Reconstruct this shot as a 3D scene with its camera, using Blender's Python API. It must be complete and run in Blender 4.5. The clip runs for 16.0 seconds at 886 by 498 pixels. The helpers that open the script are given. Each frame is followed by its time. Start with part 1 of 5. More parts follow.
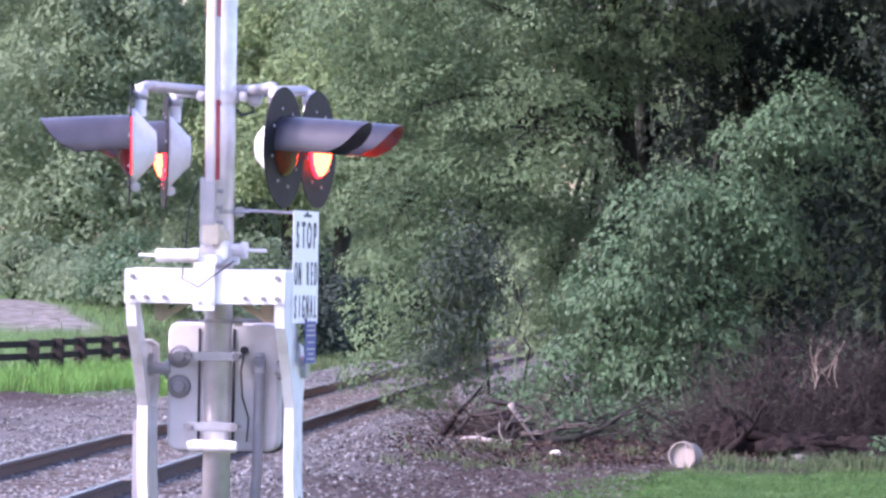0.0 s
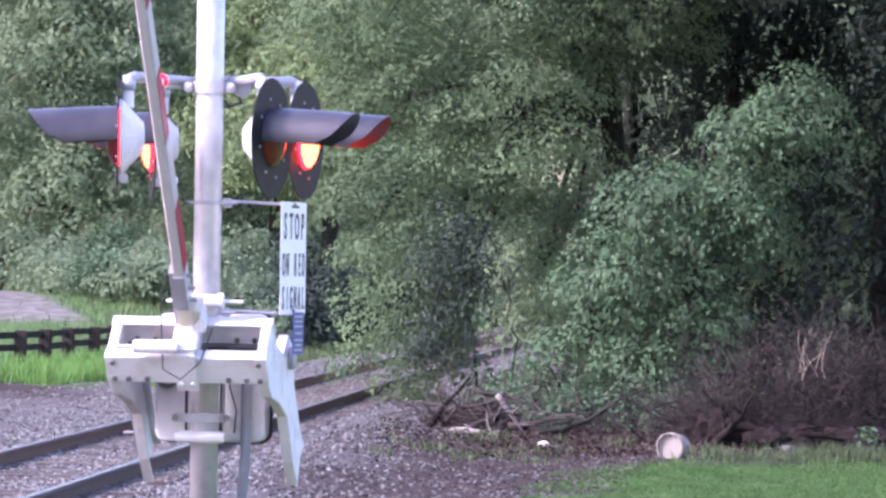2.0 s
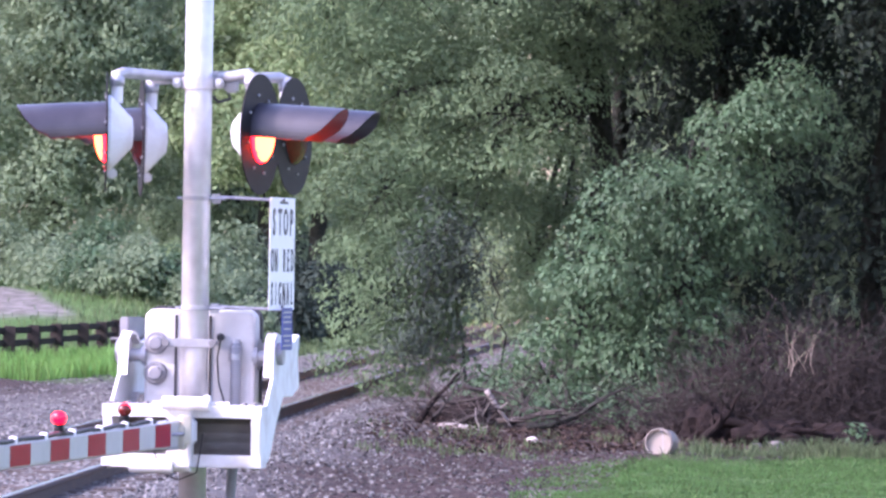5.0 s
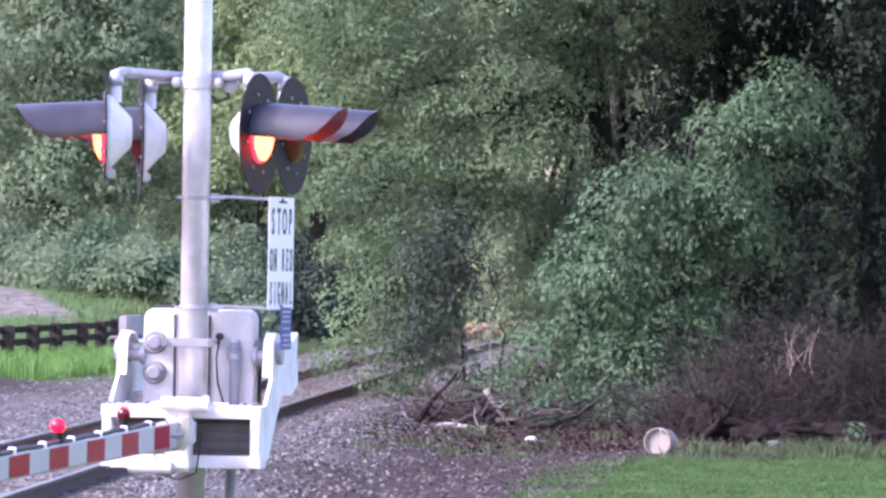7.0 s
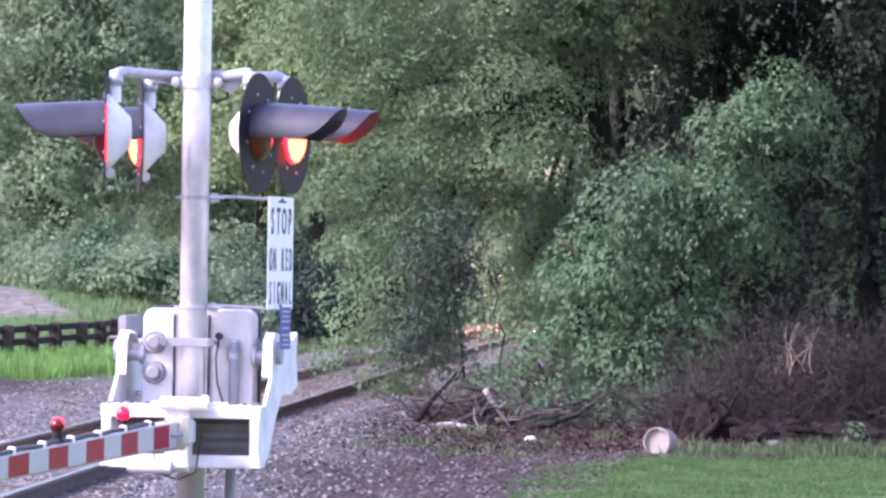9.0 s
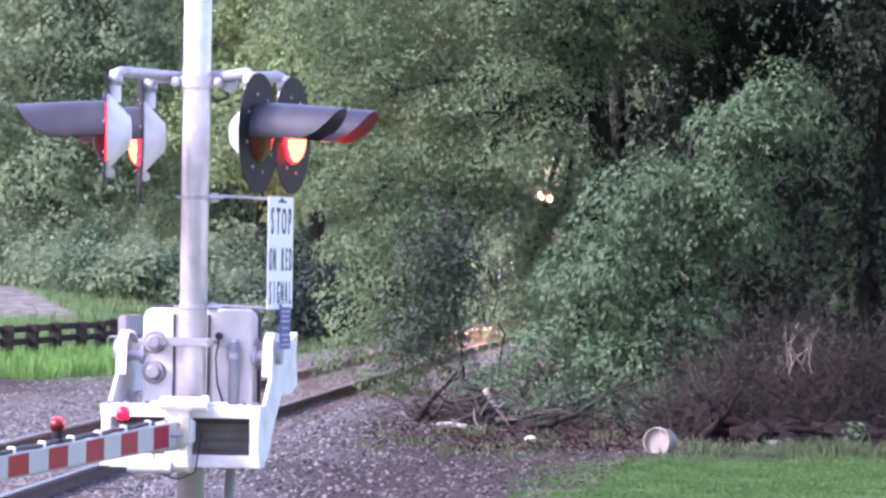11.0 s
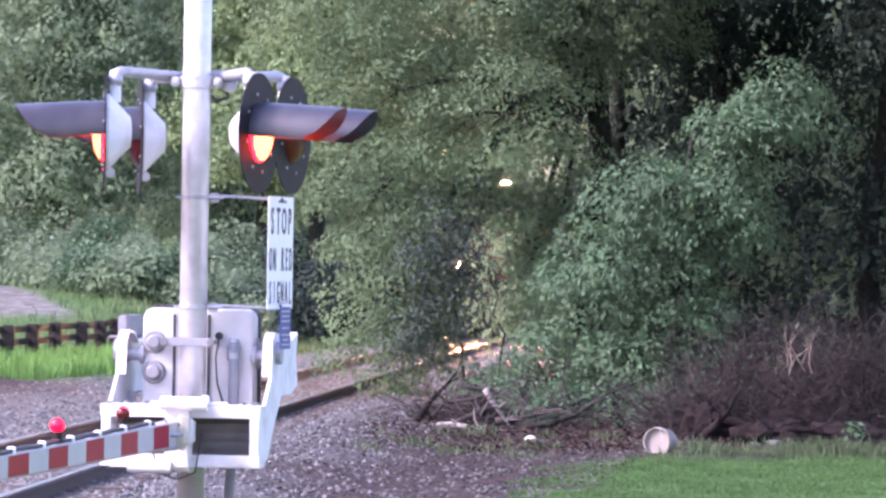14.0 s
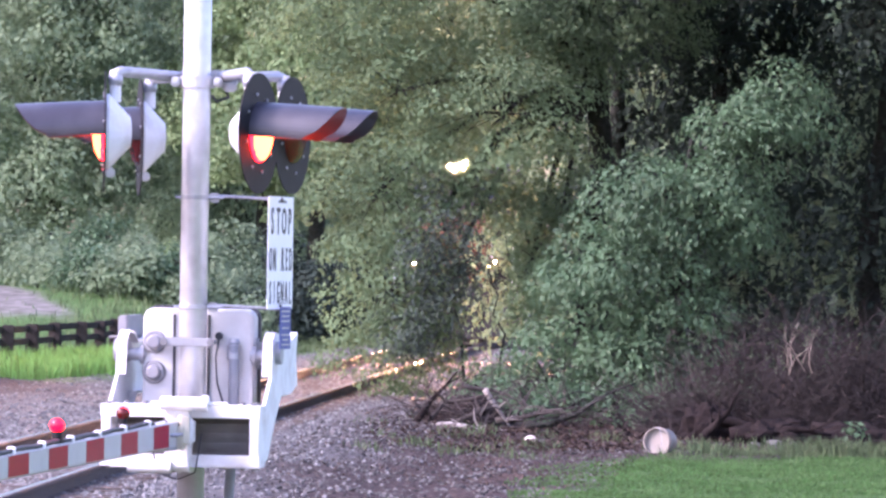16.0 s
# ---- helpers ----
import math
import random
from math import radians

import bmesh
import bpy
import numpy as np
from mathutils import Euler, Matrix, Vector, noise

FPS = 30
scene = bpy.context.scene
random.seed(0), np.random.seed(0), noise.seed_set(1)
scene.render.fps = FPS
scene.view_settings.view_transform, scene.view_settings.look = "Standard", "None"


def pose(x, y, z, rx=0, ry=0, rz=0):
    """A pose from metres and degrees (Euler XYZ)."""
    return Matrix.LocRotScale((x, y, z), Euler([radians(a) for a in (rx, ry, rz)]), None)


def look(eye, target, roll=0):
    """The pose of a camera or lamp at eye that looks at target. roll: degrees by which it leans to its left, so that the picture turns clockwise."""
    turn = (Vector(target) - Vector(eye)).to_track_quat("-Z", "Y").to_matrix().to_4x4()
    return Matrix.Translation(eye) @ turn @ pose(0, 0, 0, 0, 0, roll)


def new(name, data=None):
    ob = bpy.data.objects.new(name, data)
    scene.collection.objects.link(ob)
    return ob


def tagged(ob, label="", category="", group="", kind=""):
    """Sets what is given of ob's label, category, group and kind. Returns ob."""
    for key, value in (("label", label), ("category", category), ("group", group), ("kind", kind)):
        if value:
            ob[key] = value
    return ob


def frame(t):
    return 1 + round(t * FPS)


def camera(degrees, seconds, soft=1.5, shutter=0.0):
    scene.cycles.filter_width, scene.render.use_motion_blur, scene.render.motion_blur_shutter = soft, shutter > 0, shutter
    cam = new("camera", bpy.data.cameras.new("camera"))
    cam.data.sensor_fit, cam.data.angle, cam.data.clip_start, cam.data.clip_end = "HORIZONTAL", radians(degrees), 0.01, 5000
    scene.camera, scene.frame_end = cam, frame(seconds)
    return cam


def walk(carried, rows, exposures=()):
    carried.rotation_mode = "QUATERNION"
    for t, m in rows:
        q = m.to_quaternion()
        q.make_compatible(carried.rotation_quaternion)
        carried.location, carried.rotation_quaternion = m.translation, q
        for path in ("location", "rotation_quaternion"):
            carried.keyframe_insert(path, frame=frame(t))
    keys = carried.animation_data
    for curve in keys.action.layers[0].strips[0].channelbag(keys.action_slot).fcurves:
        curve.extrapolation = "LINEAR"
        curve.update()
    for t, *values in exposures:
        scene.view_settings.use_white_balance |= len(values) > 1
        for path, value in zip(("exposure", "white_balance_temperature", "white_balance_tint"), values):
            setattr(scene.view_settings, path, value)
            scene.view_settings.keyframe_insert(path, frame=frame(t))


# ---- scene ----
# ---- camera: a long lens on a tripod, panned a little while the gate comes down ----
cam = camera(10.36, 16.0, soft=2.7)
EYE_Z = 2.0
F = 784 / math.tan(radians(5.18))


def aim(dx, dy):
    """The pose of the tripod head, turned by small offsets from its resting aim."""
    tilt = 90 + math.degrees((35 + dy) / F)
    return pose(0, 0, EYE_Z, tilt, 0, math.degrees(dx / F)) @ pose(0, 0, 0, 0, 0, 0.9)


PAN = [(0, 45, 24.5), (0.25, 48.5, 22.5), (0.5, 49.5, 20.3), (0.75, 46.5, 17.8), (1, 41.5, 15.4), (1.5, 31, 12), (2, 23, 9), (2.5, 16.5, 7),
       (3, 12.3, 5.3), (3.5, 9, 4.2), (4, 6.3, 3), (5, 3, 1.7), (6.5, 1.5, 1), (8, 0.6, 0.6), (11.5, 0, 0), (16, 0, 0)]
walk(cam, [(t, aim(a, b)) for t, a, b in PAN], exposures=[(0, 1.83, 5800, 47), (16, 1.83, 5800, 47)])

# ---- light: a dull bright sky late in the day ----
world = bpy.data.worlds.new("sky")
scene.world = world
world.use_nodes = True
sky = world.node_tree.nodes.new("ShaderNodeTexSky")
sky.sky_type = "NISHITA"
sky.sun_disc = False
sky.sun_elevation = radians(40)
sky.sun_rotation = radians(250)
sky.air_density, sky.dust_density, sky.ozone_density = 1.5, 2.2, 1.6
back = world.node_tree.nodes["Background"]
back.inputs["Strength"].default_value = 0.158
world.node_tree.links.new(sky.outputs["Color"], back.inputs["Color"])
sun = new("sun", bpy.data.lights.new("sun", "SUN"))
sun.data.energy, sun.data.angle, sun.data.color = 1.95, radians(12), (1.0, 0.94, 0.82)
sun.matrix_basis = look((-46, 13, 36), (0, 30, 0))


# ---- materials ----
def material(name, colour, rough=0.6, metal=0.0, vary=0.15, grain=8.0, stain=0.0, stain_colour=(0.2, 0.18, 0.15), stain_scale=1.5,
             bump=0.0, bump_scale=40.0, gloss=0.5, island=0.0, obj=0.0, glow=0.0, glow_colour=None, through_light=0.0):
    m = bpy.data.materials.new(name)
    m.use_nodes = True
    nt = m.node_tree
    n, link = nt.nodes, nt.links.new
    p = n["Principled BSDF"]
    p.inputs["Roughness"].default_value, p.inputs["Metallic"].default_value = rough, metal
    p.inputs["Specular IOR Level"].default_value = gloss
    co = n.new("ShaderNodeTexCoord").outputs["Object"]
    tx = n.new("ShaderNodeTexNoise")
    tx.inputs["Scale"].default_value, tx.inputs["Detail"].default_value = grain, 6
    link(co, tx.inputs["Vector"])
    hsv = n.new("ShaderNodeHueSaturation")
    hsv.inputs["Color"].default_value = (*colour, 1)
    mr = n.new("ShaderNodeMapRange")
    mr.inputs["From Min"].default_value, mr.inputs["From Max"].default_value = 0.3, 0.7
    mr.inputs["To Min"].default_value, mr.inputs["To Max"].default_value = 1 - vary, 1 + vary
    link(tx.outputs["Fac"], mr.inputs["Value"])
    value = mr.outputs["Result"]
    for amount, kind in ((island, "ShaderNodeNewGeometry"), (obj, "ShaderNodeObjectInfo")):
        if amount:
            src = n.new(kind).outputs["Random Per Island" if kind.endswith("Geometry") else "Random"]
            r2 = n.new("ShaderNodeMapRange")
            r2.inputs["To Min"].default_value, r2.inputs["To Max"].default_value = 1 - amount, 1 + amount
            link(src, r2.inputs["Value"])
            mul = n.new("ShaderNodeMath")
            mul.operation = "MULTIPLY"
            link(value, mul.inputs[0]), link(r2.outputs["Result"], mul.inputs[1])
            value = mul.outputs["Value"]
            if kind.endswith("Geometry"):
                r3 = n.new("ShaderNodeMapRange")
                r3.inputs["To Min"].default_value, r3.inputs["To Max"].default_value = 0.5 - 0.035 * amount, 0.5 + 0.035 * amount
                link(src, r3.inputs["Value"]), link(r3.outputs["Result"], hsv.inputs["Hue"])
    link(value, hsv.inputs["Value"])
    out = hsv.outputs["Color"]
    if stain:
        t2 = n.new("ShaderNodeTexNoise")
        t2.inputs["Scale"].default_value, t2.inputs["Detail"].default_value = stain_scale, 8
        link(co, t2.inputs["Vector"])
        r4 = n.new("ShaderNodeMapRange")
        r4.inputs["From Min"].default_value, r4.inputs["From Max"].default_value, r4.inputs["To Max"].default_value = 0.48, 0.7, stain
        link(t2.outputs["Fac"], r4.inputs["Value"])
        mix = n.new("ShaderNodeMix")
        mix.data_type = "RGBA"
        link(r4.outputs["Result"], mix.inputs["Factor"]), link(out, mix.inputs["A"])
        mix.inputs["B"].default_value = (*stain_colour, 1)
        out = mix.outputs["Result"]
    link(out, p.inputs["Base Color"])
    if bump:
        t3 = n.new("ShaderNodeTexNoise")
        t3.inputs["Scale"].default_value, t3.inputs["Detail"].default_value = bump_scale, 5
        link(co, t3.inputs["Vector"])
        b = n.new("ShaderNodeBump")
        b.inputs["Strength"].default_value, b.inputs["Distance"].default_value = bump, 0.02
        link(t3.outputs["Fac"], b.inputs["Height"]), link(b.outputs["Normal"], p.inputs["Normal"])
    if glow:
        p.inputs["Emission Color"].default_value = (*(glow_colour or colour), 1)
        p.inputs["Emission Strength"].default_value = glow
    if through_light:
        tr = n.new("ShaderNodeBsdfTranslucent")
        link(out, tr.inputs["Color"])
        ms = n.new("ShaderNodeMixShader")
        ms.inputs["Fac"].default_value = through_light
        link(p.outputs["BSDF"], ms.inputs[1]), link(tr.outputs["BSDF"], ms.inputs[2])
        link(ms.outputs["Shader"], n["Material Output"].inputs["Surface"])
    return m


ALU = material("weathered_aluminium", (0.57, 0.57, 0.58), 0.40, 0.55, 0.12, 9, 0.5, (0.36, 0.36, 0.365), 6, 0.1, 60)
GALV = material("galvanised_steel", (0.36, 0.365, 0.385), 0.45, 0.45, 0.14, 14, 0.4, (0.36, 0.37, 0.40), 5, 0.08, 60)
WHITE = material("white_painted_metal", (0.72, 0.72, 0.73), 0.5, 0.0, 0.07, 6, 0.5, (0.44, 0.385, 0.36), 7, 0.05, 50)
BOXPAINT = material("silver_grey_paint", (0.56, 0.56, 0.57), 0.45, 0.0, 0.08, 7, 0.45, (0.37, 0.35, 0.33), 6, 0.06, 40)
CREAM = material("cream_weathered_paint", (0.56, 0.51, 0.40), 0.55, 0.0, 0.1, 14, 0.4, (0.36, 0.30, 0.22), 9)
BOLTM = material("dull_grey_bolt_steel", (0.20, 0.195, 0.20), 0.5, 0.4, 0.15, 20)
CONDUITM = material("grey_plastic_conduit", (0.20, 0.21, 0.24), 0.5, 0, 0.12, 12)
SCRAP = material("pale_scrap", (0.6, 0.52, 0.48), 0.7, 0, 0.15, 20)
TALLGRASS = material("rank_grass", (0.125, 0.26, 0.062), 0.7, 0, 0.25, 1.5, island=0.4, through_light=0.35, gloss=0.2)
BANKGRASS = material("drab_bank_grass", (0.11, 0.155, 0.068), 0.7, 0, 0.35, 0.9, island=0.4, through_light=0.3, gloss=0.2)
WEED = material("drab_weeds", (0.085, 0.12, 0.055), 0.7, 0, 0.25, 1.5, island=0.4, through_light=0.3, gloss=0.2)
TRAY = material("dull_grey_tray", (0.13, 0.125, 0.115), 0.6, 0.2, 0.2, 10, 0.4, (0.2, 0.18, 0.16), 6)
CAPM = material("grey_cap_paint", (0.24, 0.24, 0.26), 0.5, 0.1, 0.12, 10)
DARKSTEEL = material("dark_steel", (0.16, 0.16, 0.18), 0.5, 0.5, 0.2, 12)
RUBBER = material("black_rubber_cable", (0.03, 0.03, 0.035), 0.6, 0, 0.1)
BLACK = material("matt_black_paint", (0.010, 0.009, 0.011), 0.6, 0, 0.2, 15, 0.3, (0.02, 0.02, 0.022), 6, gloss=0.2)
HOODM = material("faded_black_hood", (0.036, 0.034, 0.044), 0.34, 0, 0.15, 12, 0.3, (0.09, 0.09, 0.10), 5)
DISCBACK = material("bare_disc_back", (0.36, 0.36, 0.38), 0.5, 0.4, 0.1, 8)
SIGNW = material("white_sign_sheet", (0.9, 0.89, 0.9), 0.4, 0, 0.03, 5, 0.1, (0.7, 0.7, 0.7), 4)
INK = material("black_sign_ink", (0.02, 0.02, 0.025), 0.5)
BLUE = material("blue_sign_sheet", (0.035, 0.06, 0.26), 0.4, 0, 0.1)
REDS = material("red_reflective_sheet", (0.33, 0.004, 0.026), 0.35, 0, 0.08, 14, 0.15, (0.26, 0.012, 0.025), 5, gloss=0.15)
GREYS = material("white_reflective_sheet", (0.46, 0.45, 0.45), 0.35, 0, 0.06, 14)
LENSDARK = material("unlit_red_glass", (0.11, 0.006, 0.006), 0.2, 0, 0.2, 30)
LENSGLOW = material("lit_red_lamp", (0.9, 0.06, 0.02), 0.3, 0, 0.1, glow=12, glow_colour=(1.0, 0.055, 0.006))
LENSRIM = material("red_lit_lens_rim", (0.8, 0.02, 0.01), 0.3, 0, 0.1, glow=5, glow_colour=(1.0, 0.010, 0.008))
TIPGLOW = material("lit_arm_lamp", (0.3, 0.01, 0.01), 0.3, 0, 0.1, glow=4, glow_colour=(1.0, 0.004, 0.003))
HEADLAMP = material("lit_headlamp", (1, 0.9, 0.7), 0.3, 0, 0.0, glow=60000, glow_colour=(1.0, 0.50, 0.20))
RUST = material("rusty_rail_side", (0.055, 0.045, 0.045), 0.75, 0.1, 0.3, 20, 0.4, (0.10, 0.06, 0.04), 3, 0.3, 60)
RAILTOP = material("worn_rail_top", (0.52, 0.49, 0.47), 0.22, 1.0, 0.15, 10)
TIEWOOD = material("weathered_sleeper_wood", (0.10, 0.085, 0.075), 0.9, 0, 0.3, 12, 0.4, (0.16, 0.14, 0.13), 4, 0.5, 30, obj=0.25, gloss=0.12)
STONE = material("grey_track_stone", (0.145, 0.143, 0.137), 0.9, 0, 0.2, 20, island=0.6, gloss=0.15)
YARDSTONE = material("dull_brown_stone", (0.088, 0.084, 0.079), 0.9, 0, 0.2, 20, island=0.7, gloss=0.12)
LOGBARK = material("dark_rotten_log", (0.018, 0.014, 0.013), 0.95, 0, 0.35, 12, 0.4, (0.035, 0.028, 0.024), 4, 0.8, 30, gloss=0.05)
LITTER = material("dead_leaf_litter", (0.062, 0.047, 0.040), 0.9, 0, 0.3, 6, island=0.6, gloss=0.1)
DEBRIS = material("bark_and_wood_splinters", (0.055, 0.038, 0.032), 0.9, 0, 0.3, 6, island=0.95, gloss=0.1)
FENCEWOOD = material("dark_creosote_wood", (0.048, 0.040, 0.037), 0.85, 0, 0.3, 10, 0.3, (0.04, 0.035, 0.03), 3, 0.4, 30, gloss=0.05)
BARK = material("grey_brown_bark", (0.030, 0.033, 0.027), 0.9, 0, 0.35, 14, 0.4, (0.025, 0.024, 0.02), 3, 0.8, 30, gloss=0.1)
DEADWOOD = material("bare_dead_wood", (0.062, 0.053, 0.047), 0.85, 0, 0.3, 10, 0.4, (0.04, 0.033, 0.028), 3, 0.5, 30, island=0.3, gloss=0.15)
PALEWOOD = material("pale_barkless_wood", (0.27, 0.24, 0.22), 0.8, 0, 0.2, 12, 0.3, (0.25, 0.2, 0.16), 4, 0.4, 30)
TWIG = material("dead_brush_twigs", (0.036, 0.030, 0.028), 0.9, 0, 0.3, 8, island=0.5, gloss=0.08)
DRYGRASS = material("dry_straw_stems", (0.21, 0.175, 0.14), 0.9, 0, 0.2, 8, island=0.3)
PLASTIC = material("weathered_white_plastic", (0.29, 0.26, 0.23), 0.5, 0, 0.08, 9, 0.5, (0.22, 0.18, 0.15), 6)
ROCK = material("pale_rubble", (0.12, 0.11, 0.105), 0.9, 0, 0.2, 15, island=0.3, bump=0.4, gloss=0.15)
LEAF_OAK = material("deep_green_leaves", (0.060, 0.084, 0.063), 0.65, 0, 0.25, 1.2, island=0.16, through_light=0.22, gloss=0.1)
LEAF_HANG = material("pale_green_leaves", (0.124, 0.190, 0.098), 0.6, 0, 0.32, 0.9, island=0.12, through_light=0.36, gloss=0.1)
LEAF_NEAR = material("bright_green_leaves", (0.088, 0.156, 0.080), 0.5, 0, 0.28, 1.0, island=0.16, through_light=0.32, gloss=0.2)
LEAF_LIME = material("yellow_green_leaves", (0.21, 0.29, 0.14), 0.6, 0, 0.22, 0.8, island=0.3, through_light=0.45, gloss=0.1)
# paler than real leaves: the haze over the wood is in this colour
LEAF_FAR = material("haze_paled_leaves", (0.184, 0.254, 0.148), 0.6, 0, 0.32, 0.5, island=0.12, through_light=0.42, gloss=0.1)
# near-black leaf colour that holds the deep shade under the trees
LEAF_SHADE = material("leaves_darkened_for_shade", (0.038, 0.056, 0.042), 0.65, 0, 0.25, 0.8, island=0.15, through_light=0.15, gloss=0.08)
GRASS = material("lawn_grass", (0.064, 0.130, 0.038), 0.7, 0, 0.2, 1.5, island=0.4, through_light=0.3, gloss=0.2)
LOCO = material("dark_locomotive_paint", (0.035, 0.03, 0.03), 0.45, 0.0, 0.15, 4)
LOCORED = material("orange_nose_paint", (0.13, 0.042, 0.015), 0.45, 0.0, 0.1, 4)
PANE = material("dark_cab_glass", (0.02, 0.025, 0.03), 0.08, 0, 0.0)


def ground_material():
    """Trodden dirt and cinders, with grass on the lawn and the bank; the patches have ragged edges."""
    m = bpy.data.materials.new("ground_soil")
    m.use_nodes = True
    nt = m.node_tree
    n, link = nt.nodes, nt.links.new
    p = n["Principled BSDF"]
    p.inputs["Roughness"].default_value = 0.95
    p.inputs["Specular IOR Level"].default_value = 0.12
    co = n.new("ShaderNodeTexCoord").outputs["Object"]

    def ntex(scale, detail=8):
        t = n.new("ShaderNodeTexNoise")
        t.inputs["Scale"].default_value, t.inputs["Detail"].default_value = scale, detail
        link(co, t.inputs["Vector"])
        return t.outputs["Fac"]

    def mixed(fac, a, b):
        x = n.new("ShaderNodeMix")
        x.data_type = "RGBA"
        link(fac, x.inputs["Factor"])
        for v, slot in ((a, "A"), (b, "B")):
            if isinstance(v, tuple):
                x.inputs[slot].default_value = (*v, 1)
            else:
                link(v, x.inputs[slot])
        return x.outputs["Result"]

    def ramp(v, a, b):
        r = n.new("ShaderNodeMapRange")
        r.inputs["From Min"].default_value, r.inputs["From Max"].default_value = a, b
        link(v, r.inputs["Value"])
        return r.outputs["Result"]

    at = n.new("ShaderNodeAttribute")
    at.attribute_name = "cover"
    sep = n.new("ShaderNodeSeparateColor")
    link(at.outputs["Color"], sep.inputs["Color"])
    soil = mixed(ramp(ntex(11.0), 0.40, 0.64), (0.016, 0.011, 0.010), (0.080, 0.059, 0.052))
    cinder = mixed(ramp(ntex(14.0), 0.35, 0.68), (0.058, 0.056, 0.053), (0.155, 0.149, 0.142))
    lawn = mixed(ramp(ntex(5.0), 0.3, 0.7), (0.045, 0.095, 0.026), (0.08, 0.145, 0.042))
    pale = mixed(ramp(ntex(3.0), 0.35, 0.65), (0.095, 0.085, 0.075), (0.215, 0.195, 0.185))
    c = mixed(sep.outputs["Red"], soil, cinder)
    c = mixed(sep.outputs["Green"], c, lawn)
    c = mixed(sep.outputs["Blue"], c, pale)
    link(c, p.inputs["Base Color"])
    b = n.new("ShaderNodeBump")
    b.inputs["Strength"].default_value, b.inputs["Distance"].default_value = 0.8, 0.05
    link(ntex(16.0), b.inputs["Height"]), link(b.outputs["Normal"], p.inputs["Normal"])
    return m


SOIL = ground_material()


# ---- building helpers ----
def part(name, bm, material, parent, label="", smooth=False):
    """One mesh object from a bmesh, under its thing or part."""
    me = bpy.data.meshes.new(name)
    bmesh.ops.recalc_face_normals(bm, faces=bm.faces)
    if smooth:
        for f in bm.faces:
            f.smooth = True
    bm.to_mesh(me)
    bm.free()
    for mat in material if isinstance(material, (list, tuple)) else [material]:
        me.materials.append(mat)
    ob = new(name, me)
    if parent:
        ob.parent = parent
    if label:
        tagged(ob, label)
    return ob


def thing(name, at, label, category, group="", kind=""):
    ob = new(name)
    ob.empty_display_size = 0.2
    ob.matrix_basis = at
    return tagged(ob, label, category, group, kind)


def raw(name, verts, faces, mats, parent=None, smooth=False, index=None):
    """A mesh object straight from arrays."""
    me = bpy.data.meshes.new(name)
    me.from_pydata(np.asarray(verts).tolist(), [], np.asarray(faces).tolist() if isinstance(faces, np.ndarray) else faces)
    for mat in mats if isinstance(mats, (list, tuple)) else [mats]:
        me.materials.append(mat)
    if index is not None:
        me.polygons.foreach_set("material_index", index)
    if smooth:
        me.polygons.foreach_set("use_smooth", [True] * len(me.polygons))
    ob = new(name, me)
    if parent:
        ob.parent = parent
    return ob


def box(bm, size, at=(0, 0, 0), turn=(0, 0, 0), bevel=0.0, mat=0):
    r = bmesh.ops.create_cube(bm, size=1)
    vs = r["verts"]
    bmesh.ops.scale(bm, vec=size, verts=vs)
    if bevel:
        es = list({e for v in vs for e in v.link_edges})
        r = bmesh.ops.bevel(bm, geom=es, offset=bevel, segments=2, affect="EDGES")
        vs = list({v for f in r["faces"] for v in f.verts} | {v for v in vs if v.is_valid})
    bmesh.ops.transform(bm, matrix=pose(*at, *turn), verts=vs)
    if mat:
        for f in {f for v in vs for f in v.link_faces}:
            f.material_index = mat
    return vs


def rod(bm, a, b, r1, r2=None, n=14, mat=0):
    """A round bar from a to b."""
    a, b = Vector(a), Vector(b)
    r = bmesh.ops.create_cone(bm, cap_ends=True, segments=n, radius1=r1, radius2=r1 if r2 is None else r2, depth=(b - a).length)
    m = Matrix.Translation((a + b) / 2) @ (b - a).to_track_quat("Z", "Y").to_matrix().to_4x4()
    bmesh.ops.transform(bm, matrix=m, verts=r["verts"])
    if mat:
        for f in {f for v in r["verts"] for f in v.link_faces}:
            f.material_index = mat
    return r["verts"]


def pipe(bm, pts, radii, n=8, cap=True, mat=0):
    """A tube along a row of points, with a radius at each."""
    pts = [Vector(p) for p in pts]
    rings = []
    side = None
    for i, p in enumerate(pts):
        d = (pts[min(i + 1, len(pts) - 1)] - pts[max(i - 1, 0)]).normalized()
        if side is None:
            side = d.orthogonal().normalized()
        side = (side - d * side.dot(d)).normalized()
        up = d.cross(side)
        r = radii[i] if isinstance(radii, (list, tuple)) else radii
        rings.append([bm.verts.new(p + r * (math.cos(2 * math.pi * k / n) * side + math.sin(2 * math.pi * k / n) * up)) for k in range(n)])
    fs = []
    for a, b in zip(rings, rings[1:]):
        for k in range(n):
            fs.append(bm.faces.new((a[k], a[(k + 1) % n], b[(k + 1) % n], b[k])))
    if cap:
        fs += [bm.faces.new(rings[0][::-1]), bm.faces.new(rings[-1])]
    for f in fs:
        f.material_index = mat
    return fs


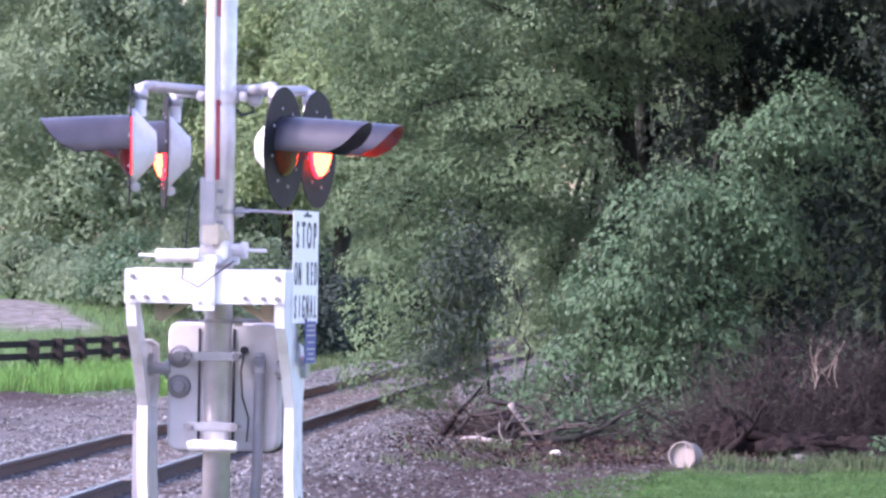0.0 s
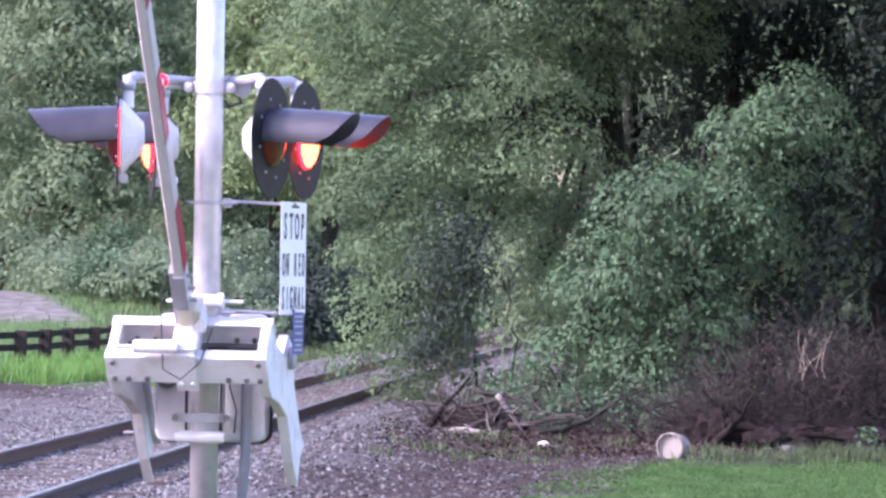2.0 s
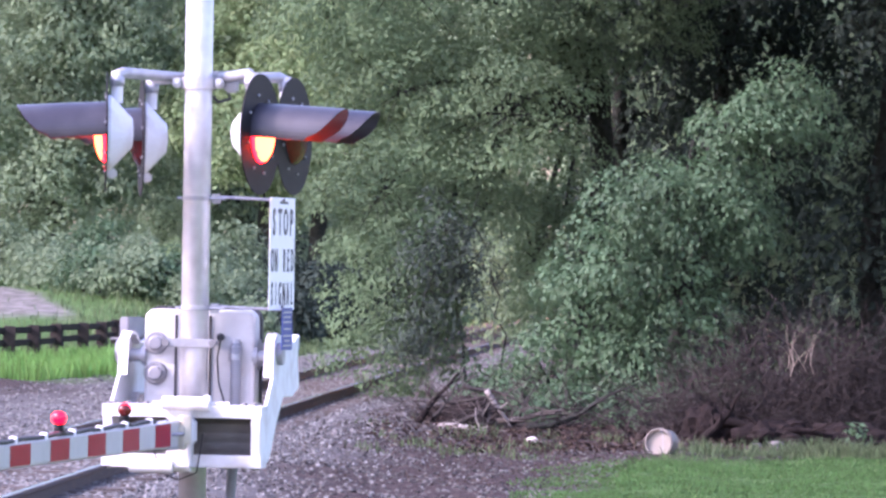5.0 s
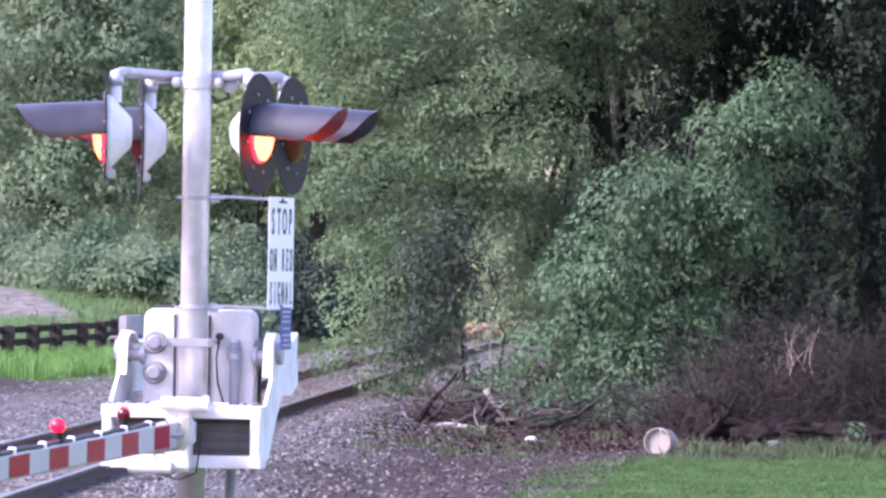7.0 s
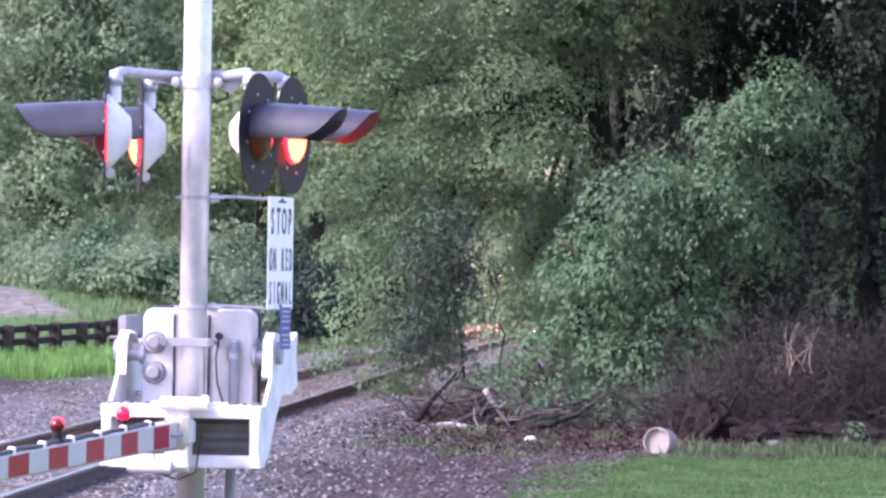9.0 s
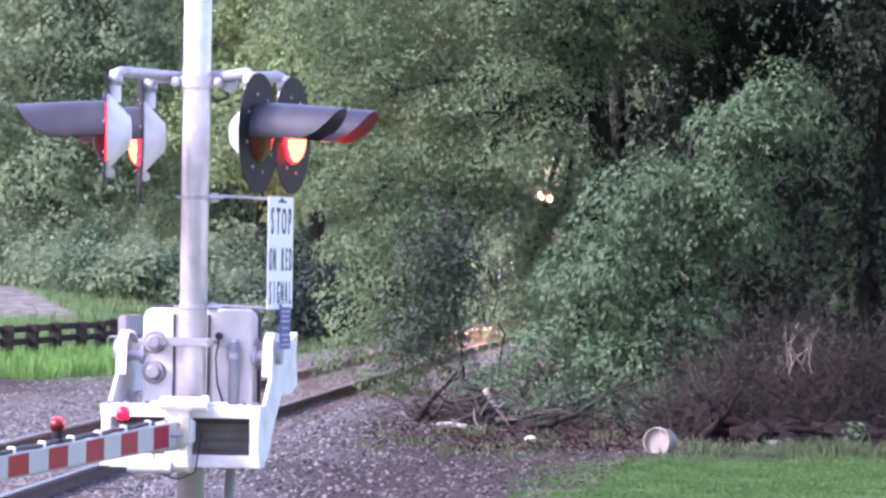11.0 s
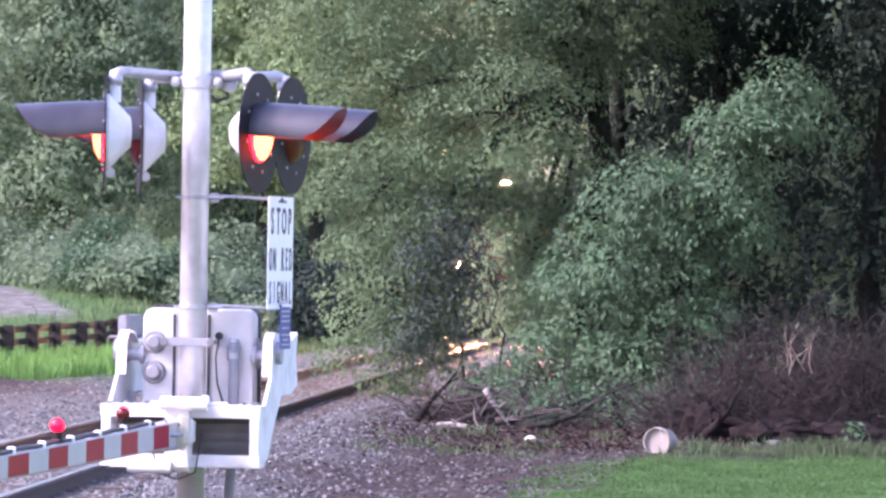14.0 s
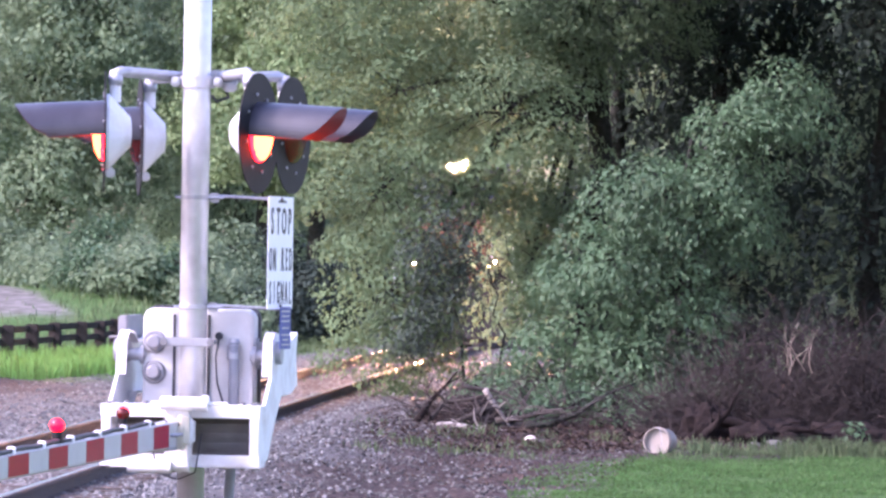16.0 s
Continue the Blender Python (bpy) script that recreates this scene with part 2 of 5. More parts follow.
def lathe(bm, profile, n=32, axis="X", mat=0):
    """Turns a profile of (along, radius) round the axis."""
    rings = []
    for x, r in profile:
        ring = []
        for k in range(n):
            a = 2 * math.pi * k / n
            c, s = r * math.cos(a), r * math.sin(a)
            ring.append(bm.verts.new((x, c, s) if axis == "X" else (c, s, x) if axis == "Z" else (c, x, s)))
        rings.append(ring)
    for a, b in zip(rings, rings[1:]):
        for k in range(n):
            bm.faces.new((a[k], a[(k + 1) % n], b[(k + 1) % n], b[k])).material_index = mat
    for ring in (rings[0], rings[-1]):
        bm.faces.new(ring).material_index = mat


def slab(bm, outline, thick, plane="YZ", at=0.0, mat=0):
    """An outline in a plane, given a thickness along the third axis, centred on at."""
    def v(p, w):
        return {"YZ": (w, p[0], p[1]), "XZ": (p[0], w, p[1]), "XY": (p[0], p[1], w)}[plane]
    a = [bm.verts.new(v(p, at - thick / 2)) for p in outline]
    b = [bm.verts.new(v(p, at + thick / 2)) for p in outline]
    fs = [bm.faces.new(a), bm.faces.new(b[::-1])]
    for i in range(len(a)):
        j = (i + 1) % len(a)
        fs.append(bm.faces.new((a[i], b[i], b[j], a[j])))
    for f in fs:
        f.material_index = mat
    return fs


def round_box(bm, w, h, r, y0, y1, edge):
    """An upright box with rounded corners, softened along its front and back edges."""
    def outline(inset, y):
        pts = []
        for cx, cz, a0 in ((w / 2 - r, h / 2 - r, 0), (r - w / 2, h / 2 - r, 90), (r - w / 2, r - h / 2, 180), (w / 2 - r, r - h / 2, 270)):
            for k in range(6):
                a = radians(a0 + 18 * k)
                pts.append(bm.verts.new((cx + (r - inset) * math.cos(a), y, cz + (r - inset) * math.sin(a))))
        return pts
    rings = [outline(edge, y0), outline(edge * 0.3, y0 + edge * 0.3), outline(0, y0 + edge), outline(0, y1 - edge), outline(edge * 0.3, y1 - edge * 0.3), outline(edge, y1)]
    for a, b in zip(rings, rings[1:]):
        for k in range(len(a)):
            bm.faces.new((a[k], a[(k + 1) % len(a)], b[(k + 1) % len(a)], b[k]))
    bm.faces.new(rings[0]), bm.faces.new(rings[-1][::-1])


def track_x(y):
    """The track's middle, as it bends off to the right in the distance."""
    return -5.77 + 0.0452 * y + 0.00006 * y * y


def smooth_step(a, b, v):
    t = np.clip((v - a) / (b - a), 0, 1)
    return t * t * (3 - 2 * t)


def height(x, y):
    """The lie of the land."""
    x, y = np.asarray(x, float), np.asarray(y, float)
    d = np.abs(x - track_x(np.clip(y, -50, 260)))
    z = 0.10 * (1 - smooth_step(1.6, 3.4, d))
    z = z + (1.35 * smooth_step(104, 124, y) + 0.4 * smooth_step(124, 150, y)) * smooth_step(3.5, 8.5, track_x(np.clip(y, -50, 260)) - x)
    z = z + 0.10 * smooth_step(1.5, 4.0, track_x(np.clip(y, -50, 260)) - x) * (1 - smooth_step(90, 104, y))
    z = z + 0.03 * np.sin(x * 2.1 + 0.7 * y) * np.sin(0.9 * y + 1.3 * np.sin(x)) * smooth_step(30, 45, y) * (1 - smooth_step(160, 260, y)) * smooth_step(1.3, 2.0, d)
    return z


def bank_edge(x):
    """How far back the bare earth on the bank reaches: a wedge that narrows towards the track."""
    return 113.6 + 4.6 * np.clip(-8.5 - np.asarray(x, float), -1.5, 3.2)


# ---- the ground, one sheet out to the horizon ----
def build_ground():
    rng = np.random.default_rng(3)
    xs = np.concatenate([[-2500, -900, -350, -150, -80, -50, -35, -25], np.arange(-18, 16.01, 0.25), [20, 28, 40, 60, 100, 200, 500, 1200, 2500]])
    ys = np.concatenate([[-2500, -900, -300, -100, -30, 0, 15, 25, 32], np.arange(36, 120, 0.35), np.arange(120, 200, 1.0), [205, 215, 230, 260, 320, 500, 1000, 2500, 4500]])
    gx, gy = np.meshgrid(xs, ys)
    gz = height(gx, gy)
    near = (gx > -18) & (gx < 16) & (gy > 36) & (gy < 120)
    gz = gz + near * rng.normal(0, 0.008, gx.shape)
    v = np.stack([gx, gy, gz], -1).reshape(-1, 3)
    w, h = len(xs), len(ys)
    i = (np.arange(h - 1)[:, None] * w + np.arange(w - 1)[None, :]).ravel()
    ob = raw("ground", v, np.stack([i, i + 1, i + w + 1, i + w], -1), SOIL, smooth=True)
    x, y = v[:, 0], v[:, 1]
    tx = track_x(np.clip(y, -50, 260))
    wob = 0.5 * np.sin(1.7 * x + 0.5 * y) + 0.35 * np.sin(3.1 * x - 1.1 * y) + rng.normal(0, 0.25, len(x))
    soft = 0.5 * np.sin(1.1 * x + 0.35 * y) + 0.4 * np.sin(2.3 * x - 0.6 * y) + 0.3 * np.sin(0.9 * y)
    cover = np.zeros((len(x), 4), np.float32)
    cover[:, 3] = 1
    cover[:, 0] = 1 - smooth_step(1.3, 3.0, np.where(x < tx, 0.55 * (tx - x), x - tx) + 0.5 * wob)
    lawn = smooth_step(0.8, 1.7, x + 0.4 * wob - 0.10 * (y - 44)) * (1 - smooth_step(51.5, 54, y + 1.2 * wob + 0.5 * (4 - x)))
    grass = smooth_step(2.6, 3.4, tx - x + 0.3 * wob) * smooth_step(79, 84, y + 2 * soft)
    cover[:, 1] = np.maximum(lawn, grass)
    cover[:, 2] = smooth_step(113.4, 115.2, y + 0.8 * soft + 0.5 * (x + 9)) * (1 - smooth_step(-1.2, 1.2, y - bank_edge(x) + 0.9 * soft)) * 0.9
    a = ob.data.color_attributes.new("cover", "FLOAT_COLOR", "POINT")
    a.data.foreach_set("color", cover.ravel())
    return tagged(ob, "brown dirt and cinder ground with patches of grass", "ground", kind="structure")


build_ground()


# ---- the railway track ----
def build_track():
    track = thing("railway_track", Matrix(), "single curved railway track with dark rails on gravel", "railway track", kind="structure")
    ys = np.concatenate([np.arange(-60, 30, 6), np.arange(30, 200, 1.5), np.arange(200, 420, 8)])
    prof = [(-0.07, 0), (0.07, 0), (0.07, 0.014), (0.012, 0.035), (0.012, 0.118), (0.036, 0.132), (0.036, 0.16), (0.028, 0.168), (-0.028, 0.168), (-0.036, 0.16), (-0.036, 0.132), (-0.012, 0.118), (-0.012, 0.035), (-0.07, 0.014)]
    for side in (-0.7525, 0.7525):
        v, fc, ix = [], [], []
        for y in ys:
            k = 0.0452 + 0.00012 * y
            nx, ny = 1 / math.hypot(1, k), -k / math.hypot(1, k)
            for a, b in prof:
                v.append((track_x(y) + (side + a) * nx, y + (side + a) * ny, 0.082 + b))
        n = len(prof)
        for i in range(len(ys) - 1):
            for k in range(n):
                fc.append((i * n + k, i * n + (k + 1) % n, (i + 1) * n + (k + 1) % n, (i + 1) * n + k))
                ix.append(1 if k in (7, 8) else 0)
        ob = raw("rail", v, fc, [RUST, RAILTOP], track, index=ix)
    # sleepers, half sunk in the stone
    bm = bmesh.new()
    box(bm, (2.5, 0.22, 0.12), (0, 0, 0), bevel=0.012)
    first = part("sleeper", bm, TIEWOOD, track)
    rng = random.Random(5)
    y = 34.0
    k = 0
    while y < 150:
        ob = first if k == 0 else new("sleeper", first.data)
        ob.parent = track
        ob.matrix_basis = pose(track_x(y) + rng.uniform(-0.04, 0.04), y, 0.058 + rng.uniform(-0.008, 0.008), 0, 0, -math.degrees(math.atan(0.0452 + 0.00012 * y)) + rng.uniform(-1.2, 1.2))
        y += 0.54
        k += 1
    return track


build_track()


def rocks(name, pts, sizes, mat, seed):
    """Many small broken stones in one mesh."""
    rng = np.random.default_rng(seed)
    octa = np.array([(1, 0, 0), (-1, 0, 0), (0, 1, 0), (0, -1, 0), (0, 0, 1), (0, 0, -1)], float)
    tri = np.array([(0, 2, 4), (2, 1, 4), (1, 3, 4), (3, 0, 4), (2, 0, 5), (1, 2, 5), (3, 1, 5), (0, 3, 5)])
    n = len(pts)
    v = octa[None] * rng.uniform(0.6, 1.25, (n, 6, 1)) * sizes[:, None, None] * np.array([1, 1, 0.7])
    a = rng.uniform(0, 6.28, n)
    b = rng.uniform(-0.6, 0.6, n)
    c, s = np.cos(a)[:, None], np.sin(a)[:, None]
    x, y, z = v[..., 0], v[..., 1], v[..., 2]
    x, y = x * c - y * s, x * s + y * c
    cb, sb = np.cos(b)[:, None], np.sin(b)[:, None]
    x, z = x * cb - z * sb, x * sb + z * cb
    v = np.stack([x, y, z], -1) + np.asarray(pts)[:, None, :]
    f = (np.arange(n)[:, None, None] * 6 + tri[None]).reshape(-1, 3)
    return raw(name, v.reshape(-1, 3), f, mat)


def build_stones():
    rng = np.random.default_rng(11)
    y = 36 + 84 * rng.uniform(0, 1, 30000) ** 1.5
    x = track_x(y) + np.abs(rng.normal(0, 1, len(y))) * np.where(rng.uniform(0, 1, len(y)) < 0.58, -2.1, 1.3)
    s = rng.uniform(0.014, 0.036, len(y))
    ob = rocks("track_ballast", np.stack([x, y, height(x, y) + 0.01], -1), s, STONE, 12)
    tagged(ob, "loose grey broken stone ballast along the rails", "gravel", kind="stuff")
    y = rng.uniform(42, 62, 6500)
    x = rng.uniform(-3.2, 4.2, len(y))
    keep = ((x < 1.3 + 0.1 * (y - 44)) | (y > 53.5)) & ((x < 0.2) | (y < 55) | (rng.uniform(0, 1, len(y)) < 0.3))
    x, y = x[keep], y[keep]
    ob = rocks("yard_gravel", np.stack([x, y, height(x, y) + 0.005], -1), rng.uniform(0.01, 0.035, len(x)), YARDSTONE, 13)
    tagged(ob, "scattered small brown stones on bare dirt", "gravel", kind="stuff")


build_stones()


# ---- leaves and trees ----
def leaf_arrays(rng, pos, out, size, droop=0.5, ratio=0.46, face=None, loose=0.45):
    """Two-faced folded leaves: a rib with two halves raised. out: the way each leaf grows; face: the way it is turned."""
    n = len(pos)
    axis = out + rng.normal(0, 0.55, (n, 3))
    axis[:, 2] -= droop
    up = (np.array([0, 0, 1.0]) + 0.35 * out if face is None else face) + rng.normal(0, loose, (n, 3))
    if face is not None:
        up /= np.linalg.norm(up, axis=1, keepdims=True) + 1e-9
        axis -= up * (axis * up).sum(1, keepdims=True) * 0.85
    axis /= np.linalg.norm(axis, axis=1, keepdims=True) + 1e-9
    side = np.cross(axis, up)
    side /= np.linalg.norm(side, axis=1, keepdims=True) + 1e-9
    nor = np.cross(side, axis)
    s = size[:, None]
    w = s * ratio * 0.5
    mid = pos + axis * s * 0.42
    a, c = pos, pos + axis * s - nor * s * 0.12
    b = mid + side * w + nor * s * 0.08
    d = mid - side * w + nor * s * 0.08
    v = np.stack([a, b, c, d], 1).reshape(-1, 3)
    k = np.arange(n)[:, None] * 4
    f = np.concatenate([k + np.array([[0, 1, 2]]), k + np.array([[0, 2, 3]])], 1).reshape(-1, 3)
    return v, f


def lobe_area(lobe):
    rx, ry, rz = lobe[3:]
    return 4 * math.pi * ((rx * ry) ** 1.6 / 3 + (rx * rz) ** 1.6 / 3 + (ry * rz) ** 1.6 / 3) ** (1 / 1.6)


def crown_boughs(rng, lobes, bough, cover=0.95):
    """Middles of leafy boughs over the lobes, spaced apart, with the way outward and the reach of each."""
    pos, out, reach = [], [], []
    for lobe in lobes:
        n = max(4, int(lobe_area(lobe) * cover / (math.pi * bough * bough)))
        k = np.arange(n) + 0.5
        el, az = np.arccos(1 - 2 * k / n), 2.39996 * k + rng.uniform(0, 6.28)
        d = np.stack([np.cos(az) * np.sin(el), np.sin(az) * np.sin(el), np.cos(el)], -1) + rng.normal(0, 0.16, (n, 3))
        d /= np.linalg.norm(d, axis=1, keepdims=True)
        r = rng.uniform(0.66, 1.04, n)
        pos.append(np.array(lobe[:3]) + d * r[:, None] * np.array(lobe[3:])), out.append(d)
        reach.append(bough * rng.uniform(0.55, 1.4, n))
    pos, out, reach = np.concatenate(pos), np.concatenate(out), np.concatenate(reach)
    keep = pos[:, 2] > 0.15 + height(pos[:, 0], pos[:, 1])
    return pos[keep], out[keep], reach[keep]


def tree(name, x, y, trunk_h, trunk_r, lobes, leaf, label, per_area=5.0, per_clump=26, leaf_size=0.12, spread=0.2, seed=1, gaps=(), limbs=True, flat=0.5, group="trees by the railway", droop=0.5):
    rng = np.random.default_rng(seed)
    rnd = random.Random(seed)
    z0 = float(height(x, y)) - 0.1
    t = thing(name, pose(x, y, z0), label, "tree" if name == "tree" else "shrub", group)
    off = np.array([x, y, z0])
    bm = bmesh.new()
    n = 9
    pts = [(rnd.uniform(-0.05, 0.05) * i, rnd.uniform(-0.05, 0.05) * i, trunk_h * i / (n - 1)) for i in range(n)]
    pipe(bm, pts, [trunk_r * (1.5 if i == 0 else 1.1 if i == 1 else 1 - 0.8 * i / n) for i in range(n)], 9)
    bough = spread * 1.65
    pos, out, reach = crown_boughs(rng, lobes, bough)
    if limbs:
        for lobe in lobes:
            c = np.array(lobe[:3]) - off
            h = min(trunk_h * 0.92, max(0.55 * trunk_h, c[2] - 0.35 * math.hypot(c[0], c[1])))
            a = np.array(pts[min(n - 1, int(h / trunk_h * (n - 1)))])
            m = (a + c) / 2 + np.array([0, 0.15, 0.2 + 0.22 * abs(a[2] - c[2])])
            pipe(bm, [a, (a + m) / 2, m, (m + c) / 2 + np.array([0, 0, 0.1]), c], [trunk_r * 0.34, trunk_r * 0.28, trunk_r * 0.21, trunk_r * 0.14, trunk_r * 0.08], 6)
            near = np.where(np.linalg.norm((pos - np.array(lobe[:3])) / np.array(lobe[3:]), axis=1) < 1.15)[0]
            for j in near[:: max(1, len(near) // 22)]:
                b = pos[j] - off
                m2 = (c + b) / 2 + np.array([rnd.uniform(-0.1, 0.1), rnd.uniform(-0.1, 0.1), 0.12])
                pipe(bm, [c, m2, b], [0.011, 0.008, 0.004], 4)
    part("trunk", bm, BARK, t, smooth=True)
    # leaves: domes over the boughs, drooping at their rims, and a thin fill within the lobes
    total = per_area * per_clump * sum(lobe_area(q) for q in lobes)
    share = reach ** 2 / (reach ** 2).sum()
    k = rng.poisson(0.74 * total * share)
    i = np.repeat(np.arange(len(pos)), k)
    top = 0.6 * out + np.array([0, 0, 0.62]) + rng.normal(0, 0.22, out.shape)
    top /= np.linalg.norm(top, axis=1, keepdims=True)
    e = rng.normal(0, 1, (len(i), 3))
    e /= np.linalg.norm(e, axis=1, keepdims=True)
    dot = (e * top[i]).sum(1, keepdims=True)
    e = np.where(dot < -0.15, e - 2 * dot * top[i], e)
    r = reach[i] * np.where(rng.uniform(0, 1, len(i)) < 0.8, rng.uniform(0.72, 1.08, len(i)), rng.uniform(0.2, 1.25, len(i)))
    lump = 1 + 0.28 * np.sin(4.1 * e[:, 0] + 1.7 * i) * np.sin(3.7 * e[:, 2] + 2.3 * i)
    p = pos[i] + e * (r * lump)[:, None] * np.array([1.15, 1.15, 1.25 * flat + 0.15])
    p[:, 2] -= 0.38 * ((p[:, 0] - pos[i][:, 0]) ** 2 + (p[:, 1] - pos[i][:, 1]) ** 2) / reach[i]
    face, grow = e + 0.25 * top[i], 0.8 * e + 0.4 * out[i]
    for lobe in lobes:
        m = int(0.21 * per_area * per_clump * lobe_area(lobe))
        d = rng.normal(0, 1, (m, 3))
        d /= np.linalg.norm(d, axis=1, keepdims=True)
        p = np.concatenate([p, np.array(lobe[:3]) + d * rng.uniform(0.35, 0.9, (m, 1)) * np.array(lobe[3:])])
        face, grow = np.concatenate([face, d]), np.concatenate([grow, d])
    ok = p[:, 2] > 0.08 + height(p[:, 0], p[:, 1])
    for x0, x1, y0, y1, g0, g1 in gaps:
        ok &= ~((p[:, 0] > x0) & (p[:, 0] < x1) & (p[:, 1] > y0) & (p[:, 1] < y1) & (p[:, 2] > g0) & (p[:, 2] < g1))
    p, face, grow = p[ok], face[ok], grow[ok]
    s = leaf_size * rng.uniform(0.65, 1.3, len(p))
    v, f = leaf_arrays(rng, p - off, grow, s, droop, 0.6, face, 0.30)
    crown = raw("crown", v, f, leaf, t)
    crown["kind"] = "stuff"
    return t


def build_trees():
    # the tree whose branches hang in front of the track
    tree("tree", 2.3, 74, 9.5, 0.26, [
        (-0.75, 70.5, 1.62, 0.85, 1.0, 1.2), (-0.25, 71.0, 1.1, 0.55, 0.9, 0.85), (-0.95, 71.0, 3.1, 0.95, 1.1, 1.0), (0.15, 71.5, 2.9, 0.95, 1.1, 0.9),
        (-0.7, 72.0, 4.6, 1.25, 1.3, 1.1), (0.9, 71.5, 4.3, 1.2, 1.3, 1.2), (-0.65, 72.5, 6.25, 2.1, 1.8, 1.2), (2.0, 73, 6.6, 2.2, 2.2, 1.6), (0.8, 73.5, 8.6, 2.8, 2.6, 2.0), (3.2, 74, 8.8, 2.4, 2.4, 2.0), (1.35, 73.5, 2.2, 0.5, 0.9, 1.2), (1.75, 72.6, 5.35, 0.8, 0.7, 0.75), (1.8, 73.4, 2.95, 0.5, 0.5, 0.7)],
        LEAF_HANG, "tall broadleaf tree with low branches hanging beside the track", 4.3, 108, 0.072, 0.26, 21, flat=0.34, gaps=[(0.32, 0.98, 60, 80, 0.3, 2.45)])
    # leafy tree in front, with larger paler leaves
    tree("tree", 3.2, 66.8, 3.9, 0.14, [
        (1.85, 65.6, 1.25, 0.6, 0.8, 0.9), (2.25, 65.2, 2.15, 0.7, 0.8, 0.7), (3.1, 65.0, 1.7, 0.75, 0.8, 1.0), (2.95, 64.9, 3.0, 0.75, 0.7, 0.6), (3.75, 65.0, 2.9, 0.65, 0.7, 0.8), (3.9, 65.2, 3.95, 0.75, 0.7, 0.4), (4.6, 65.4, 4.35, 0.55, 0.5, 0.3), (2.6, 64.9, 0.7, 0.7, 0.5, 0.5)],
        LEAF_NEAR, "leafy tree with bright green foliage down to the ground", 4.6, 104, 0.080, 0.24, 22, droop=0.9, flat=0.4)
    # slim tree added before the hanging branches; its darker leaves stand for their shade
    tree("tree", 0.3, 70.6, 3.2, 0.024, [(-0.22, 69.2, 1.75, 0.42, 0.4, 0.75), (0.02, 69.3, 2.55, 0.5, 0.4, 0.55), (-0.35, 69.3, 1.05, 0.3, 0.3, 0.35), (0.25, 69.4, 1.9, 0.22, 0.3, 0.5)],
         LEAF_OAK, "added slim tree whose dark leaves stand for shade beside the track", 3.8, 80, 0.075, 0.22, 29, flat=0.4, droop=0.8)
    # thin shrub by the track, through whose leaves the headlights shine
    tree("bush", 0.95, 84, 2.6, 0.025, [(0.85, 84, 1.75, 0.5, 0.4, 0.6), (0.98, 84.2, 2.6, 0.42, 0.4, 0.55), (0.7, 83.8, 1.1, 0.35, 0.3, 0.4)],
         LEAF_LIME, "sparse tall shrub with thin yellow-green leaves beside the track", 2.6, 32, 0.075, 0.2, 34, flat=0.5, group="undergrowth bushes")
    # a crown above the view, added as a roof that shades the right-hand trees
    tree("tree", 7.2, 70, 9.5, 0.3, [(6.6, 66.5, 7.2, 2.6, 2.8, 1.3), (3.6, 67.2, 7.4, 2.6, 2.8, 1.2), (4.4, 70.0, 7.4, 2.4, 2.6, 1.3), (8.5, 70, 7.0, 2.8, 2.8, 2.0), (6.8, 70, 9.0, 3.0, 3.0, 1.8)],
        LEAF_OAK, "large unseen tree with a high crown added to block the sky", 4.5, 26, 0.16, 0.26, 23)
    # slender trees behind the brush, their shade put into the leaf colour
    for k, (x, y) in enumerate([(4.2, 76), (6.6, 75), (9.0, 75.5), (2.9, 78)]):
        tree("tree", x, y, 8.5, 0.2, [(x, y - 0.3, 1.8, 1.5, 0.9, 1.9), (x + 0.4, y, 4.4, 1.6, 1.0, 1.7), (x, y, 7.0, 2.1, 2.0, 1.5)], LEAF_SHADE, "slender tree behind the brush, leaves darkened for deep shade", 3.6, 24, 0.16, 0.25, 26 + k)
    # sprays that hang into the shade
    tree("tree", 6.6, 67.2, 6.8, 0.12, [(5.7, 66.4, 5.3, 0.6, 0.6, 0.4), (6.4, 66.6, 6.4, 1.2, 1.1, 0.7)], LEAF_OAK, "thin young tree with sparse hanging sprays", 4.0, 18, 0.14, 0.2, 33)
    tree("tree", 10.5, 62, 9.0, 0.3, [(9.6, 61, 5.5, 2.4, 2.4, 1.8), (10.6, 62, 7.8, 3.0, 3.0, 2.0), (9.4, 63.5, 3.2, 2.0, 1.5, 1.8)], LEAF_OAK, "broad tree with a full green crown", 3.0, 24, 0.17, 0.28, 24)
    # out of view: added to carry the shading crown on towards the camera
    tree("tree", 9.2, 56, 9.0, 0.3, [(5.6, 58.5, 8.0, 2.2, 2.8, 1.2), (7.6, 56.5, 7.6, 2.4, 2.6, 1.5), (8.8, 57.5, 5.6, 1.9, 2.0, 1.4), (6.6, 61.5, 7.6, 2.3, 2.2, 1.2), (9.2, 56, 9.6, 3.2, 3.2, 1.6)], LEAF_OAK, "unseen spreading tree added so that its high crown casts shade", 3.6, 24, 0.17, 0.28, 25)
    # wood behind the right-hand trees
    for k, (x, y, h) in enumerate([(5.0, 82, 11), (9.0, 80, 12), (3.4, 92, 11), (8.0, 95, 13), (7.0, 112, 13), (12.5, 105, 13), (10, 130, 14), (15, 140, 14), (9.5, 160, 14)]):
        r = 2.3 + 0.012 * (y - 80)
